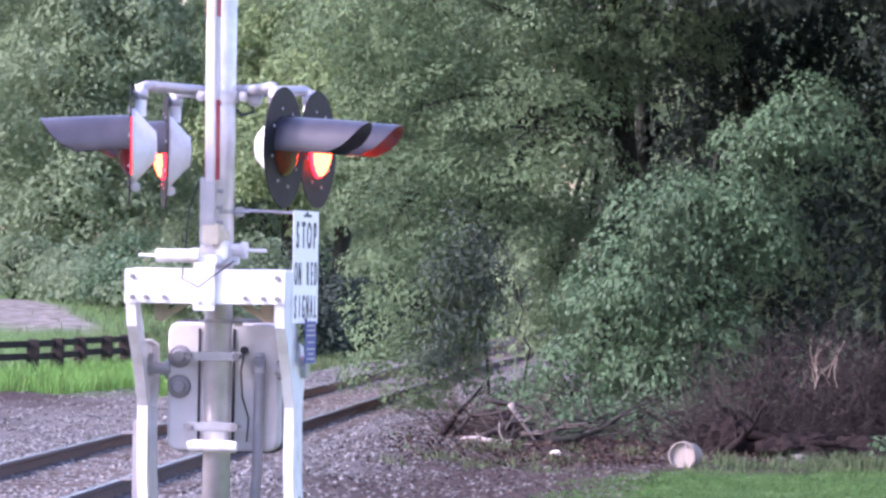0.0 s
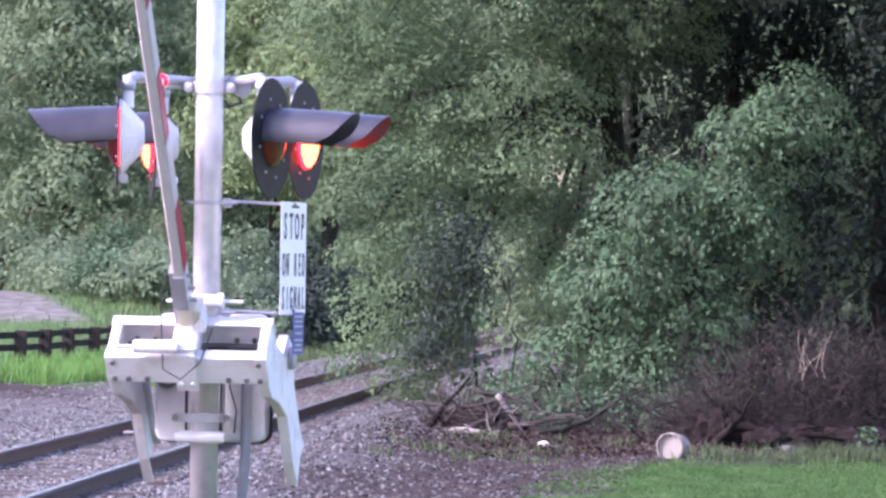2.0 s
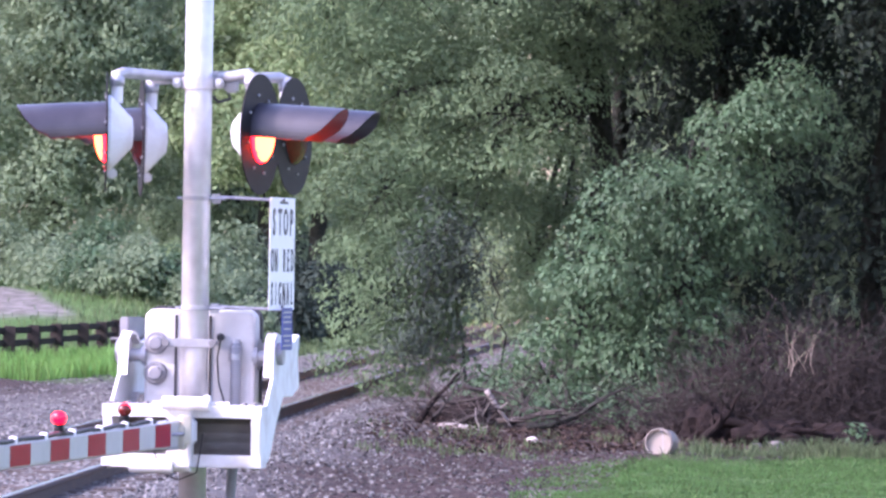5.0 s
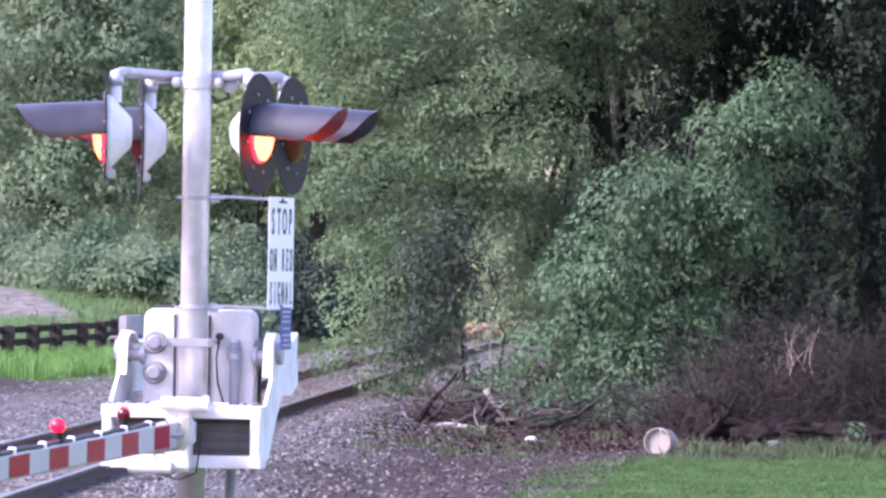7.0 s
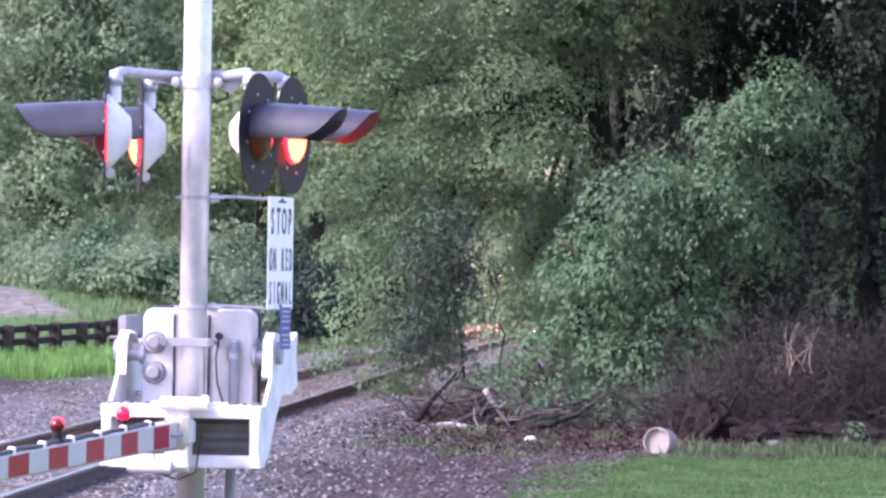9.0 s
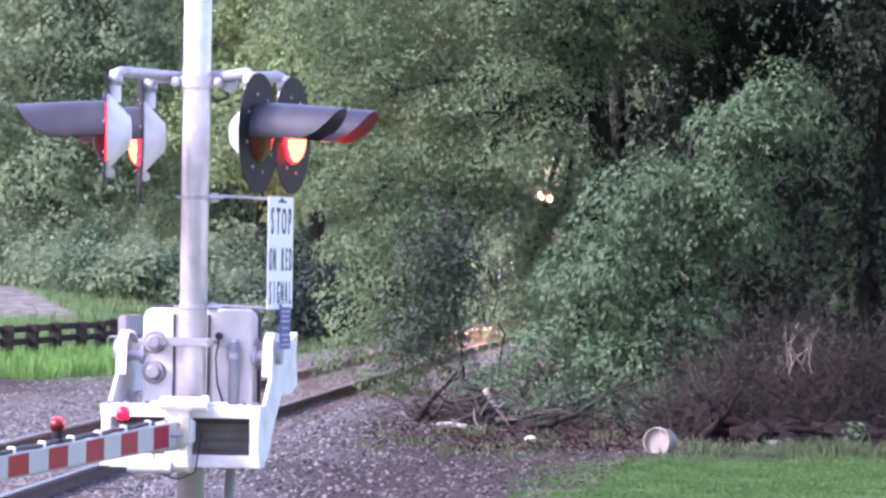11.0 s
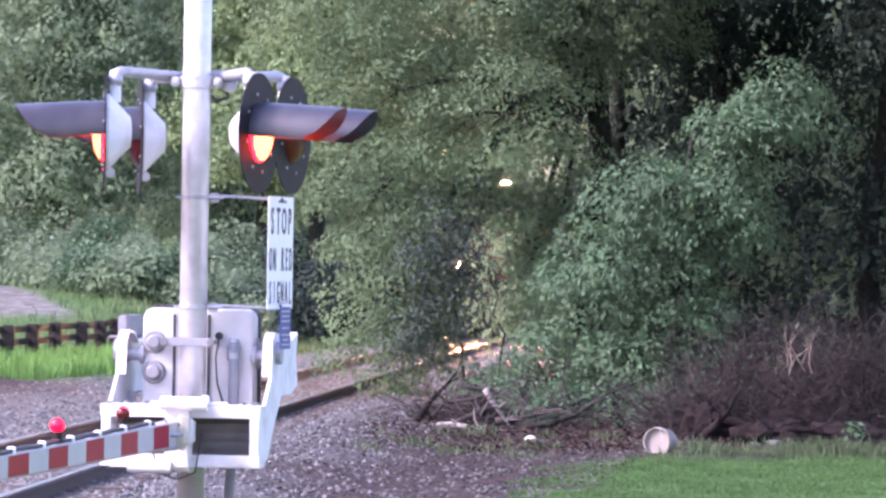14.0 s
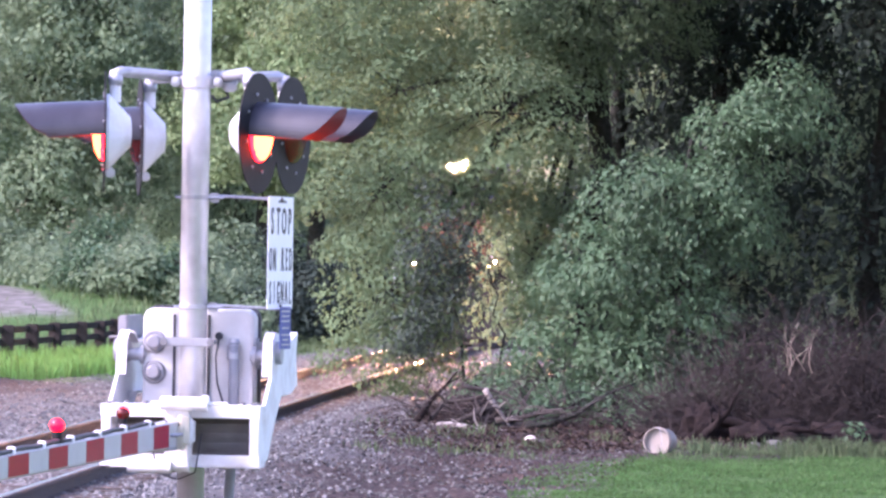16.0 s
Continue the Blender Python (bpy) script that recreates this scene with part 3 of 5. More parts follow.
        tree("tree", x, y, h * 0.85, 0.28, [(x - 0.9, y - 0.8, 2.4, r * 0.8, r * 0.7, 2.1), (x + 1.0, y - 0.4, 4.0, r, r * 0.8, 2.2), (x - 0.5, y, 6.6, r * 1.2, r, 2.2), (x + 0.3, y + 0.3, h - 1.8, r * 1.1, r * 1.1, 2.0)],
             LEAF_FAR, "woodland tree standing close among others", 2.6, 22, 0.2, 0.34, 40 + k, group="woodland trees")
    # trees beyond the track
    spec = [(-12.5, 150, 14, LEAF_FAR), (-9.0, 158, 15, LEAF_FAR), (-6.0, 146, 13, LEAF_FAR), (-10.8, 136, 11, LEAF_FAR), (-4.9, 136, 12, LEAF_LIME), (-2.6, 160, 14, LEAF_FAR), (0.2, 172, 14, LEAF_FAR), (-15.0, 140, 13, LEAF_FAR), (-3.4, 133, 11, LEAF_LIME), (-17, 165, 15, LEAF_FAR)]
    for k, (x, y, h, mat) in enumerate(spec):
        g = float(height(x, y))
        low = 1.9 if mat is LEAF_LIME else 0.0
        tree("tree", x, y, h * 0.85, 0.3, [(x - 0.6, y - 1.5, g + 2.2 + 1.6 * low, 2.0, 1.6, 1.7), (x + 1.1, y - 1.2, g + 3.9 + low, 1.9, 1.7, 1.5), (x - 1.0, y - 0.8, g + 5.6, 2.2, 2.0, 1.6), (x + 0.9, y - 0.6, g + 7.6, 2.3, 2.1, 1.7), (x - 0.2, y, g + h - 2.2, 2.6, 2.6, 2.2)],
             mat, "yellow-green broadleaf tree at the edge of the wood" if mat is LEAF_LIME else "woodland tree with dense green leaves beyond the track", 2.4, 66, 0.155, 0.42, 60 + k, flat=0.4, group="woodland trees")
    # undergrowth along the wood's edge; three bushes, y 106 to 118, added to block headlight from the guardrail
    # the darkest bushes have the wood's shade painted into their leaves
    for k, (x, y, r, mat) in enumerate([(-10.6, 127, 0.8, LEAF_FAR), (-9.4, 129, 1.0, LEAF_NEAR), (-8.2, 127, 0.7, LEAF_FAR), (-7.0, 126, 0.8, LEAF_LIME), (-6.0, 128, 1.1, LEAF_FAR), (-5.1, 124, 0.8, LEAF_FAR), (-4.4, 127, 0.8, LEAF_FAR), (-12, 129, 1.0, LEAF_FAR), (-3.75, 125, 1.15, LEAF_SHADE), (-3.9, 118, 0.85, LEAF_SHADE), (-4.6, 116, 0.6, LEAF_FAR), (-4.7, 106, 0.55, LEAF_FAR), (-2.95, 127, 1.35, LEAF_SHADE), (-2.1, 129, 1.25, LEAF_SHADE), (-5.0, 131, 1.2, LEAF_SHADE), (-10.3, 124.5, 0.6, LEAF_FAR), (-9.5, 122.5, 0.6, LEAF_FAR), (-8.9, 121, 0.65, LEAF_NEAR), (-8.3, 119.5, 0.55, LEAF_FAR), (-7.6, 119.5, 0.7, LEAF_FAR), (-6.9, 120, 0.75, LEAF_NEAR), (-6.2, 118.5, 0.6, LEAF_FAR), (-5.5, 119.5, 0.7, LEAF_FAR), (-7.9, 122.5, 0.8, LEAF_FAR), (-6.4, 123, 0.9, LEAF_FAR)]):
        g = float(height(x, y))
        tree("bush", x, y, r * 1.1, 0.04, [(x, y, g + r * 0.75, r, r * 0.9, r * 0.85), (x + 0.5 * r, y - 0.3, g + r * 1.2, r * 0.6, r * 0.6, r * 0.6)], mat, "bush with leaves darkened for the shade under the wood" if mat is LEAF_SHADE else "leafy bush in the undergrowth at the wood's edge", 6, 22, 0.15, 0.2, 90 + k, group="undergrowth bushes")
    for k, (x, y, r) in enumerate([(0.8, 67.2, 0.5), (1.45, 66.2, 0.7), (1.0, 66.5, 0.45), (1.55, 64, 0.4), (3.7, 62.8, 0.45), (0.5, 70, 0.4), (1.1, 63.6, 0.4), (1.7, 62.6, 0.38), (2.25, 62.2, 0.42), (2.85, 62.0, 0.4), (0.6, 64.6, 0.35), (3.3, 62.4, 0.4), (4.75, 55.3, 0.16), (2.7, 61.0, 0.25), (1.2, 62.0, 0.25)]):
        tree("bush", x, y, r * 1.1, 0.03, [(x, y, r * 0.7, r, r * 0.9, r * 0.75)], LEAF_NEAR, "low green bush at the foot of the trees", 9, 20, 0.085, 0.13, 120 + k, group="low bushes")


build_trees()


def far_woods():
    """The wood going on behind: leaves in masses, uneven along the top."""
    rng = np.random.default_rng(31)
    pos, out = [], []
    for k in range(150):
        a = rng.uniform(-0.6, 0.6)
        d = rng.uniform(185, 240)
        c = np.array([d * math.sin(a) + 2, d * math.cos(a), rng.uniform(2, 15)])
        if abs(c[0] - track_x(c[1])) < 4.5 and c[2] < 9:
            continue
        r = rng.uniform(2.5, 5)
        n = int(55 * r)
        v = rng.normal(0, 1, (n, 3))
        v /= np.linalg.norm(v, axis=1, keepdims=True)
        pos.append(c + v * r * rng.uniform(0.7, 1.05, (n, 1))), out.append(v)
    pos, out = np.concatenate(pos), np.concatenate(out)
    i = np.repeat(np.arange(len(pos)), 7)
    p = pos[i] + rng.normal(0, 0.6, (len(i), 3))
    ok = p[:, 2] > 0.3
    v, f = leaf_arrays(rng, p[ok], out[i][ok], rng.uniform(0.4, 0.75, ok.sum()), 0.4, 0.7)
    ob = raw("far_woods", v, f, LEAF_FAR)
    tagged(ob, "dense green woods closing the view in the distance", "woods", kind="stuff")


far_woods()


def blades(name, rng, x, y, h, w, mat, label, category):
    n = len(x)
    a = rng.uniform(0, 6.28, n)
    lean = rng.uniform(0.1, 0.6, n) * h
    la = rng.uniform(0, 6.28, n)
    base = np.stack([x, y, height(x, y) - 0.01], -1)
    s = np.stack([np.cos(a) * w, np.sin(a) * w, 0 * a], -1)
    tip = base + np.stack([np.cos(la) * lean, np.sin(la) * lean, h], -1)
    mid = base + np.stack([np.cos(la) * lean * 0.3, np.sin(la) * lean * 0.3, h * 0.6], -1)
    v = np.stack([base - s, base + s, mid + s * 0.8, mid - s * 0.8, tip], 1).reshape(-1, 3)
    k = (np.arange(n) * 5)[:, None]
    f = np.concatenate([k + np.array([[0, 1, 2]]), k + np.array([[0, 2, 3]]), k + np.array([[3, 2, 4]])], 1).reshape(-1, 3)
    return tagged(raw(name, v, f, mat), label, category, kind="stuff")


def build_grass():
    rng = np.random.default_rng(41)
    y = rng.uniform(41, 53.5, 90000)
    x = rng.uniform(0.6, 6.5, len(y))
    edge = 0.9 + 0.10 * (y - 44) + 0.35 * np.sin(2 * y) + rng.normal(0, 0.25, len(y))
    ok = (x > edge) & (y < 52.6 - 0.25 * (4 - x) + rng.normal(0, 0.5, len(y)))
    blades("lawn", rng, x[ok], y[ok], rng.uniform(0.02, 0.05, ok.sum()), 0.005, GRASS, "short mown green lawn grass", "grass")
    y = rng.uniform(76, 104, 34000)
    x = track_x(y) - 3.0 - np.abs(rng.normal(0, 1.8, len(y)))
    ok = y > 80 + 2.0 * np.sin(1.9 * x) + 1.2 * np.sin(4.3 * x + 1) + rng.exponential(1.2, len(y))
    x, y = x[ok], y[ok]
    h = rng.uniform(0.12, 0.42, len(y)) * (0.6 + 0.5 * np.sin(1.3 * x + 0.8 * y) ** 2)
    blades("tall_grass", rng, x, y, h, 0.012, TALLGRASS, "tall rough green grass beyond the track", "grass")
    y = rng.uniform(104, 128, 16000)
    x = track_x(y) - 3.2 - np.abs(rng.normal(0, 3.0, len(y)))
    ok = ~((y > 114.0 + rng.normal(0, 0.6, len(y))) & (y < bank_edge(x) + rng.normal(0, 0.5, len(y)))) | (rng.uniform(0, 1, len(y)) < 0.05)
    blades("bank_grass", rng, x[ok], y[ok], rng.uniform(0.06, 0.26, ok.sum()), 0.014, BANKGRASS, "green grass on the bank below the wood", "grass")
    # rank grass left standing along the lawn's far edge
    x = 2.7 + 3.6 * rng.uniform(0, 1, 5200) ** 0.7
    y = 53.4 + 0.35 * np.sin(2.3 * x) + np.abs(rng.normal(0, 0.75, len(x)))
    blades("edge_grass", rng, x, y, rng.uniform(0.05, 0.24, len(x)) * (0.45 + 0.65 * np.sin(1.9 * x + 1.1 * y) ** 2), 0.007, WEED, "rank green grass along the lawn's edge", "grass")
    # weeds and tufts on the bare ground
    cx, cy = rng.uniform(-1.2, 4.5, 36), rng.uniform(52, 64, 36)
    i = rng.integers(0, 36, 1300)
    x, y = cx[i] + rng.normal(0, 0.13, len(i)), cy[i] + rng.normal(0, 0.2, len(i))
    blades("weed_tufts", rng, x, y, rng.uniform(0.04, 0.15, len(x)), 0.007, WEED, "small green weeds scattered over bare dirt", "weeds")


build_grass()


def leaf_litter():
    rng = np.random.default_rng(77)
    y = rng.uniform(45, 66, 9000)
    x = rng.normal(1.0, 2.2, len(y))
    ok = (x > track_x(y) + 1.6) & ~((x > 1.4 + 0.1 * (y - 44)) & (y < 53))
    x, y = x[ok], y[ok]
    p = np.stack([x, y, height(x, y) + rng.uniform(0.005, 0.03, len(x))], -1)
    v, f = leaf_arrays(rng, p, rng.normal(0, 1, (len(x), 3)) * np.array([1, 1, 0.2]), rng.uniform(0.02, 0.05, len(x)), 0.0, 0.5)
    tagged(raw("leaf_litter", v, f, LITTER), "brown dead leaves and bark chips on the dirt", "leaf litter", kind="stuff")


leaf_litter()


def bark_debris():
    rng = np.random.default_rng(78)
    y = rng.uniform(53.5, 62.5, 5200)
    x = rng.normal(1.6, 1.5, len(y))
    ok = (x > -0.9) & (x < 5.2) & ~((x > 2.2) & (y < 54.5))
    x, y = x[ok], y[ok]
    p = np.stack([x, y, height(x, y) + rng.uniform(0.0, 0.05, len(x))], -1)
    v, f = leaf_arrays(rng, p, rng.normal(0, 1, (len(x), 3)) * np.array([1, 1, 0.35]), rng.uniform(0.03, 0.12, len(x)), 0.0, 0.3)
    tagged(raw("bark_debris", v, f, DEBRIS), "dark splinters of bark and rotten wood on dirt", "wood debris", kind="stuff")


bark_debris()


# ---- the crossing signal ----
def lamp_cycle(first):
    """Times at which a flashing lamp comes on and goes off. first: true for the pair that lights first."""
    # the relay is a little uneven
    late_on, late_off = {7: 0.045}, {2: 0.045, 6: -0.025}
    on = [0.235 + 1.113 * k + late_on.get(k, 0) for k in range(-1, 16)]
    off = [0.815 + 1.113 * k + late_off.get(k, 0) for k in range(-1, 16)]
    return list(zip(on, off)) if first else list(zip(off, on[1:]))


def flash_rows(first, axis="z"):
    """The drum behind the lens turns its lit face out, and back again."""
    rows = []
    def at(a):
        return pose(0, 0, 0, 0, 0, a) if axis == "z" else pose(0, 0, 0, a, 0, 0)
    spans = [s for s in lamp_cycle(first) if s[1] > 0 and s[0] < 16]
    state = any(a <= 0 < b for a, b in spans)
    angle = 0 if state else 180
    rows.append((0.0, at(angle)))
    events = sorted([(a, 1) for a, b in spans if 0 < a < 15.9] + [(b, 0) for a, b in spans if 0 < b < 15.9])
    for t, on in events:
        f0 = round(t * 30)
        for k in range(4):
            rows.append(((f0 + k - 2) / 30, at(angle + 60 * k)))
        angle += 180
    rows.append((16.0, at(angle)))
    return rows


FLASHERS = []


def drum_mesh(r, lit, dark, name, parent, flat=1.0, rim=None):
    """A short drum that shows a lit face one way and a dark face the other."""
    bm = bmesh.new()
    n, cut = 48, 23
    rows = []
    for j in range(cut + 1):
        el = -math.pi / 2 + math.pi * j / cut
        rows.append([bm.verts.new((flat * r * math.cos(el) * math.cos(a), r * math.cos(el) * math.sin(a), r * math.sin(el))) for a in [2 * math.pi * i / n for i in range(n)]])
    for j in range(cut):
        for i in range(n):
            a = 2 * math.pi * (i + 0.5) / n
            q = [rows[j][i], rows[j][(i + 1) % n], rows[j + 1][(i + 1) % n], rows[j + 1][i]]
            f = bm.faces.new(q)
            f.material_index = 0 if math.cos(a) > 0.06 and abs(j - (cut - 1) / 2) < cut / 2 - 1 else 1
    bmesh.ops.remove_doubles(bm, verts=bm.verts, dist=0.0005)
    for f in bm.faces:
        q = f.calc_center_median()
        if rim and f.material_index == 0 and math.hypot(q.y, q.z) > 0.93 * r:
            f.material_index = 2
    return part(name, bm, [lit, dark, rim or lit], parent, smooth=True)


def signal_lamp(root, at, first):
    """Round flashing lamp that faces +x: housing, black disc, long hood and red lens."""
    bm = bmesh.new()
    lathe(bm, [(-0.135, 0.03), (-0.13, 0.075), (-0.10, 0.105), (-0.045, 0.165), (-0.02, 0.19), (-0.006, 0.19), (-0.006, 0.15), (-0.06, 0.12)], 28)
    box(bm, (0.05, 0.04, 0.05), (-0.03, 0, -0.205), bevel=0.01)
    box(bm, (0.04, 0.05, 0.03), (-0.075, -0.1, 0.02), bevel=0.008)
    rod(bm, (-0.05, 0, 0.15), (-0.05, 0, 0.31), 0.03)
    lamp = part("signal_lamp", bm, WHITE, root, "pale cast lamp housing", smooth=False)
    lamp.matrix_basis = at
    # disc with an opening for the lens
    bm = bmesh.new()
    n = 48
    def ring(r, x, squash=1.0):
        return [bm.verts.new((x, r * math.cos(2 * math.pi * k / n), r * squash * math.sin(2 * math.pi * k / n))) for k in range(n)]
    a, b, c, d = ring(0.1455, 0.004), ring(0.305, 0.004), ring(0.305, -0.002), ring(0.1455, -0.002)
    for p, q, m in ((a, b, 0), (b, c, 0), (c, d, 1), (d, a, 0)):
        for k in range(n):
            bm.faces.new((p[k], p[(k + 1) % n], q[(k + 1) % n], q[k])).material_index = m
    for k in range(8):
        w = 2 * math.pi * (k + 0.3) / 8
        rod(bm, (0.002, 0.2 * math.cos(w), 0.2 * math.sin(w)), (0.012, 0.2 * math.cos(w), 0.2 * math.sin(w)), 0.008, n=8, mat=1)
    part("background_disc", bm, [BLACK, DISCBACK], lamp, "flat black background disc")
    # hood: an open-bottomed tube, cut back slanting to its lip
    bm = bmesh.new()
    n = 28
    cols = []
    for k in range(n + 1):
        w = radians(-6 + 192 * k / n)
        y, z = math.cos(w), math.sin(w)
        reach = 0.28 + 0.175 * math.sqrt(max(0.0, z))
        cols.append([(0.004, 0.160 * y, 0.158 * z), (reach * 0.5, 0.156 * y, 0.154 * z - 0.008), (reach, 0.152 * y, 0.150 * z - 0.018),
                     (reach, 0.148 * y, 0.146 * z - 0.018), (reach * 0.5, 0.152 * y, 0.150 * z - 0.008), (0.004, 0.156 * y, 0.154 * z)])
    vs = [[bm.verts.new(p) for p in c] for c in cols]
    for p, q in zip(vs, vs[1:]):
        for j in range(6):
            bm.faces.new((p[j], q[j], q[(j + 1) % 6], p[(j + 1) % 6]))
    bm.faces.new(vs[0]), bm.faces.new(vs[-1][::-1])
    part("hood", bm, HOODM, lamp, "faded black visor hood", smooth=False)
    drum = drum_mesh(0.148, LENSGLOW, LENSDARK, "lens", lamp, 0.42, LENSRIM)
    FLASHERS.append((drum, first))
    return lamp


def bolt(parent, a, b, r):
    bm = bmesh.new()
    rod(bm, a, b, r, n=6)
    return part("bolt", bm, BOLTM, parent)


def letters(text, size, x, y, pitch, mat, parent, squeeze):
    """Flat letters with the built-in font, each a thin mesh of its own, evenly spaced."""
    for k, ch in enumerate(text):
        if ch == " ":
            continue
        cu = bpy.data.curves.new("letter", "FONT")
        cu.body, cu.size, cu.align_x, cu.align_y, cu.extrude, cu.offset = ch, size, "CENTER", "CENTER", 0.0008, 0.0018 * size / 0.14
        cu.resolution_u = 3
        tmp = new("letter_curve", cu)
        me = bpy.data.meshes.new_from_object(tmp.evaluated_get(bpy.context.evaluated_depsgraph_get()))
        bpy.data.objects.remove(tmp)
        me.materials.append(mat)
        ob = new("letter", me)
        ob.parent = parent
        ob.matrix_basis = pose(x + (k - (len(text) - 1) / 2) * pitch, y, 0.0035) @ Matrix.Diagonal((squeeze, 1, 1, 1))


MX, MY = -1.272, 25.0


def build_signal():
    root = thing("crossing_signal", pose(MX, MY, 0), "silver crossing signal mast with four flashing red lamps and gate machine", "railway signal")
    bm = bmesh.new()
    lathe(bm, [(-0.05, 0.0705), (5.4, 0.0705)], 28, "Z")
    part("mast", bm, ALU, root, "brushed aluminium pipe mast", smooth=True)
    bm = bmesh.new()
    lathe(bm, [(5.4, 0.08), (5.44, 0.08), (5.5, 0.05), (5.53, 0.01)], 20, "Z")
    part("mast_cap", bm, ALU, root, smooth=True)
    bm = bmesh.new()
    box(bm, (0.42, 0.42, 0.03), (0, 0, 0.015), bevel=0.004)
    lathe(bm, [(0.03, 0.12), (0.2, 0.09), (0.34, 0.085), (0.36, 0.075)], 24, "Z")
    for sx in (-1, 1):
        for sy in (-1, 1):
            rod(bm, (0.16 * sx, 0.16 * sy, 0.0), (0.16 * sx, 0.16 * sy, 0.08), 0.016, n=6)
    part("mast_base", bm, GALV, root)
    # crossarm casting round the mast
    bm = bmesh.new()
    lathe(bm, [(2.905, 0.074), (2.905, 0.088), (2.965, 0.088), (2.965, 0.074)], 24, "Z")
    for s in (-1, 1):
        box(bm, (0.045, 0.07, 0.05), (s * 0.108, -0.02, 2.935), bevel=0.008)
        rod(bm, (s * 0.108, -0.075, 2.935), (s * 0.108, 0.07, 2.935), 0.012, n=8)
    part("crossarm_clamp", bm, ALU, root, "cast clamp with bolts")
    bm = bmesh.new()
    box(bm, (0.30, 0.10, 0.085), (0.05, 0.14, 2.96), bevel=0.015)
    box(bm, (0.07, 0.12, 0.11), (0.165, 0.07, 2.945), bevel=0.012)
    part("junction_box", bm, GALV, root)
    lamps = [(-1.713, 24.62, 2.664, 184.5, True), (-1.585, 25.40, 2.660, 187, False), (-0.939, 24.62, 2.668, -17, True), (-0.793, 25.40, 2.68, -16, False)]
    for x, y, z, rz, first in lamps:
        signal_lamp(root, pose(x - MX, y - MY, z, 0, 0, rz), first)
        w = radians(rz)
        ex, ey = x - MX - 0.05 * math.cos(w), y - MY - 0.05 * math.sin(w)
        bm = bmesh.new()
        jx = 0.10 if x > MX else -0.08
        top = z + 0.305
        pipe(bm, [(ex, ey, z + 0.20), (ex, ey, top - 0.035), (ex + (jx - ex) * 0.03, ey, top - 0.008), (ex + (jx - ex) * 0.09, ey + (0.14 - ey) * 0.05, top), (jx, 0.14, 2.965)], 0.0285, 12)
        rod(bm, (ex, ey, top - 0.07), (ex, ey, top - 0.02), 0.037)
        part("crossarm_pipe", bm, GALV, root, smooth=True)
    # wire along the mast, bands and sign braces
    bm = bmesh.new()
    pipe(bm, [(0.14, 0.12, 2.92), (0.16, 0.05, 2.86), (0.10, 0.02, 2.84), (0.075, 0.02, 2.87)], 0.008, 6)
    part("cable", bm, RUBBER, root)
    for z in (2.345, 1.785):
        bm = bmesh.new()
        lathe(bm, [(z - 0.011, 0.072), (z - 0.011, 0.078), (z + 0.011, 0.078), (z + 0.011, 0.072)], 24, "Z")
        box(bm, (0.05, 0.035, 0.05), (0.10, -0.01, z), bevel=0.006)
        rod(bm, (-0.10, -0.03, z), (0.15, -0.03, z), 0.007, n=8)
        part("sign_band", bm, GALV, root)
        bm = bmesh.new()
        rod(bm, (0.10, 0.0, z + 0.01), (0.44, 0.0, z - 0.004), 0.008, n=8)
        part("sign_brace", bm, GALV, root)
    # gate machine: a rounded cast box behind the mast
    B = pose(0.032, 0.30, 1.446, 0, 0, -4)
    bm = bmesh.new()
    round_box(bm, 0.57, 0.66, 0.055, -0.17, 0.06, 0.014)
    round_box(bm, 0.57, 0.66, 0.055, 0.10, 0.17, 0.010)
    body = part("gate_machine", bm, BOXPAINT, root, "grey-white painted gate machine box", smooth=False)
    body.matrix_basis = B
    bm = bmesh.new()
    round_box(bm, 0.598, 0.688, 0.065, 0.058, 0.102, 0.006)
    part("cover_rim", bm, RUBBER, body, "black gasket rim")
    for z in (0.155, -0.0):
        bm = bmesh.new()
        lathe(bm, [(-0.17, 0.06), (-0.185, 0.06), (-0.195, 0.052), (-0.195, 0.038), (-0.225, 0.036), (-0.232, 0.028)], 26, "Y")
        ob = part("round_cap", bm, CAPM, body, "round grey screw cap")
        ob.matrix_basis = pose(-0.225, 0, z)
    for sx in (-1, 1):
        bm = bmesh.new()
        rod(bm, (sx * 0.27, 0, 0), (sx * 0.385, 0, 0), 0.032, n=18)
        rod(bm, (sx * 0.28, 0, 0), (sx * 0.30, 0, 0), 0.05, n=18)
        ob = part("main_shaft", bm, GALV, body)
        ob.matrix_basis = pose(0, -0.15, 0.09)
    for z in (0.16, -0.20):
        bm = bmesh.new()
        box(bm, (0.26, 0.02, 0.045), (-0.03, -0.375, z), bevel=0.004)
        for sx in (-0.15, 0.09):
            rod(bm, (sx, -0.40, z), (sx, -0.17, z), 0.012, n=8)
        part("mounting_strap", bm, GALV, body)
    bm = bmesh.new()
    box(bm, (0.24, 0.17, 0.06), (-0.03, -0.30, -0.30), bevel=0.012)
    rod(bm, (-0.15, -0.385, -0.30), (0.10, -0.385, -0.30), 0.026, n=12)
    part("support_clamp", bm, WHITE, body)
    for x in (-0.122, 0.056):
        bm = bmesh.new()
        box(bm, (0.014, 0.012, 0.60), (x, -0.172, 0.0), bevel=0.003)
        part("groove_strip", bm, RUBBER, body, "dark seam beside the mast")
    for z in (0.16, -0.20):
        for x in (-0.15, 0.09):
            bolt(body, (x, -0.405, z), (x, -0.38, z), 0.02)
    bm = bmesh.new()
    box(bm, (0.10, 0.06, 0.16), (0.27, -0.02, 0.10), bevel=0.02)
    part("latch_lug", bm, GALV, body)
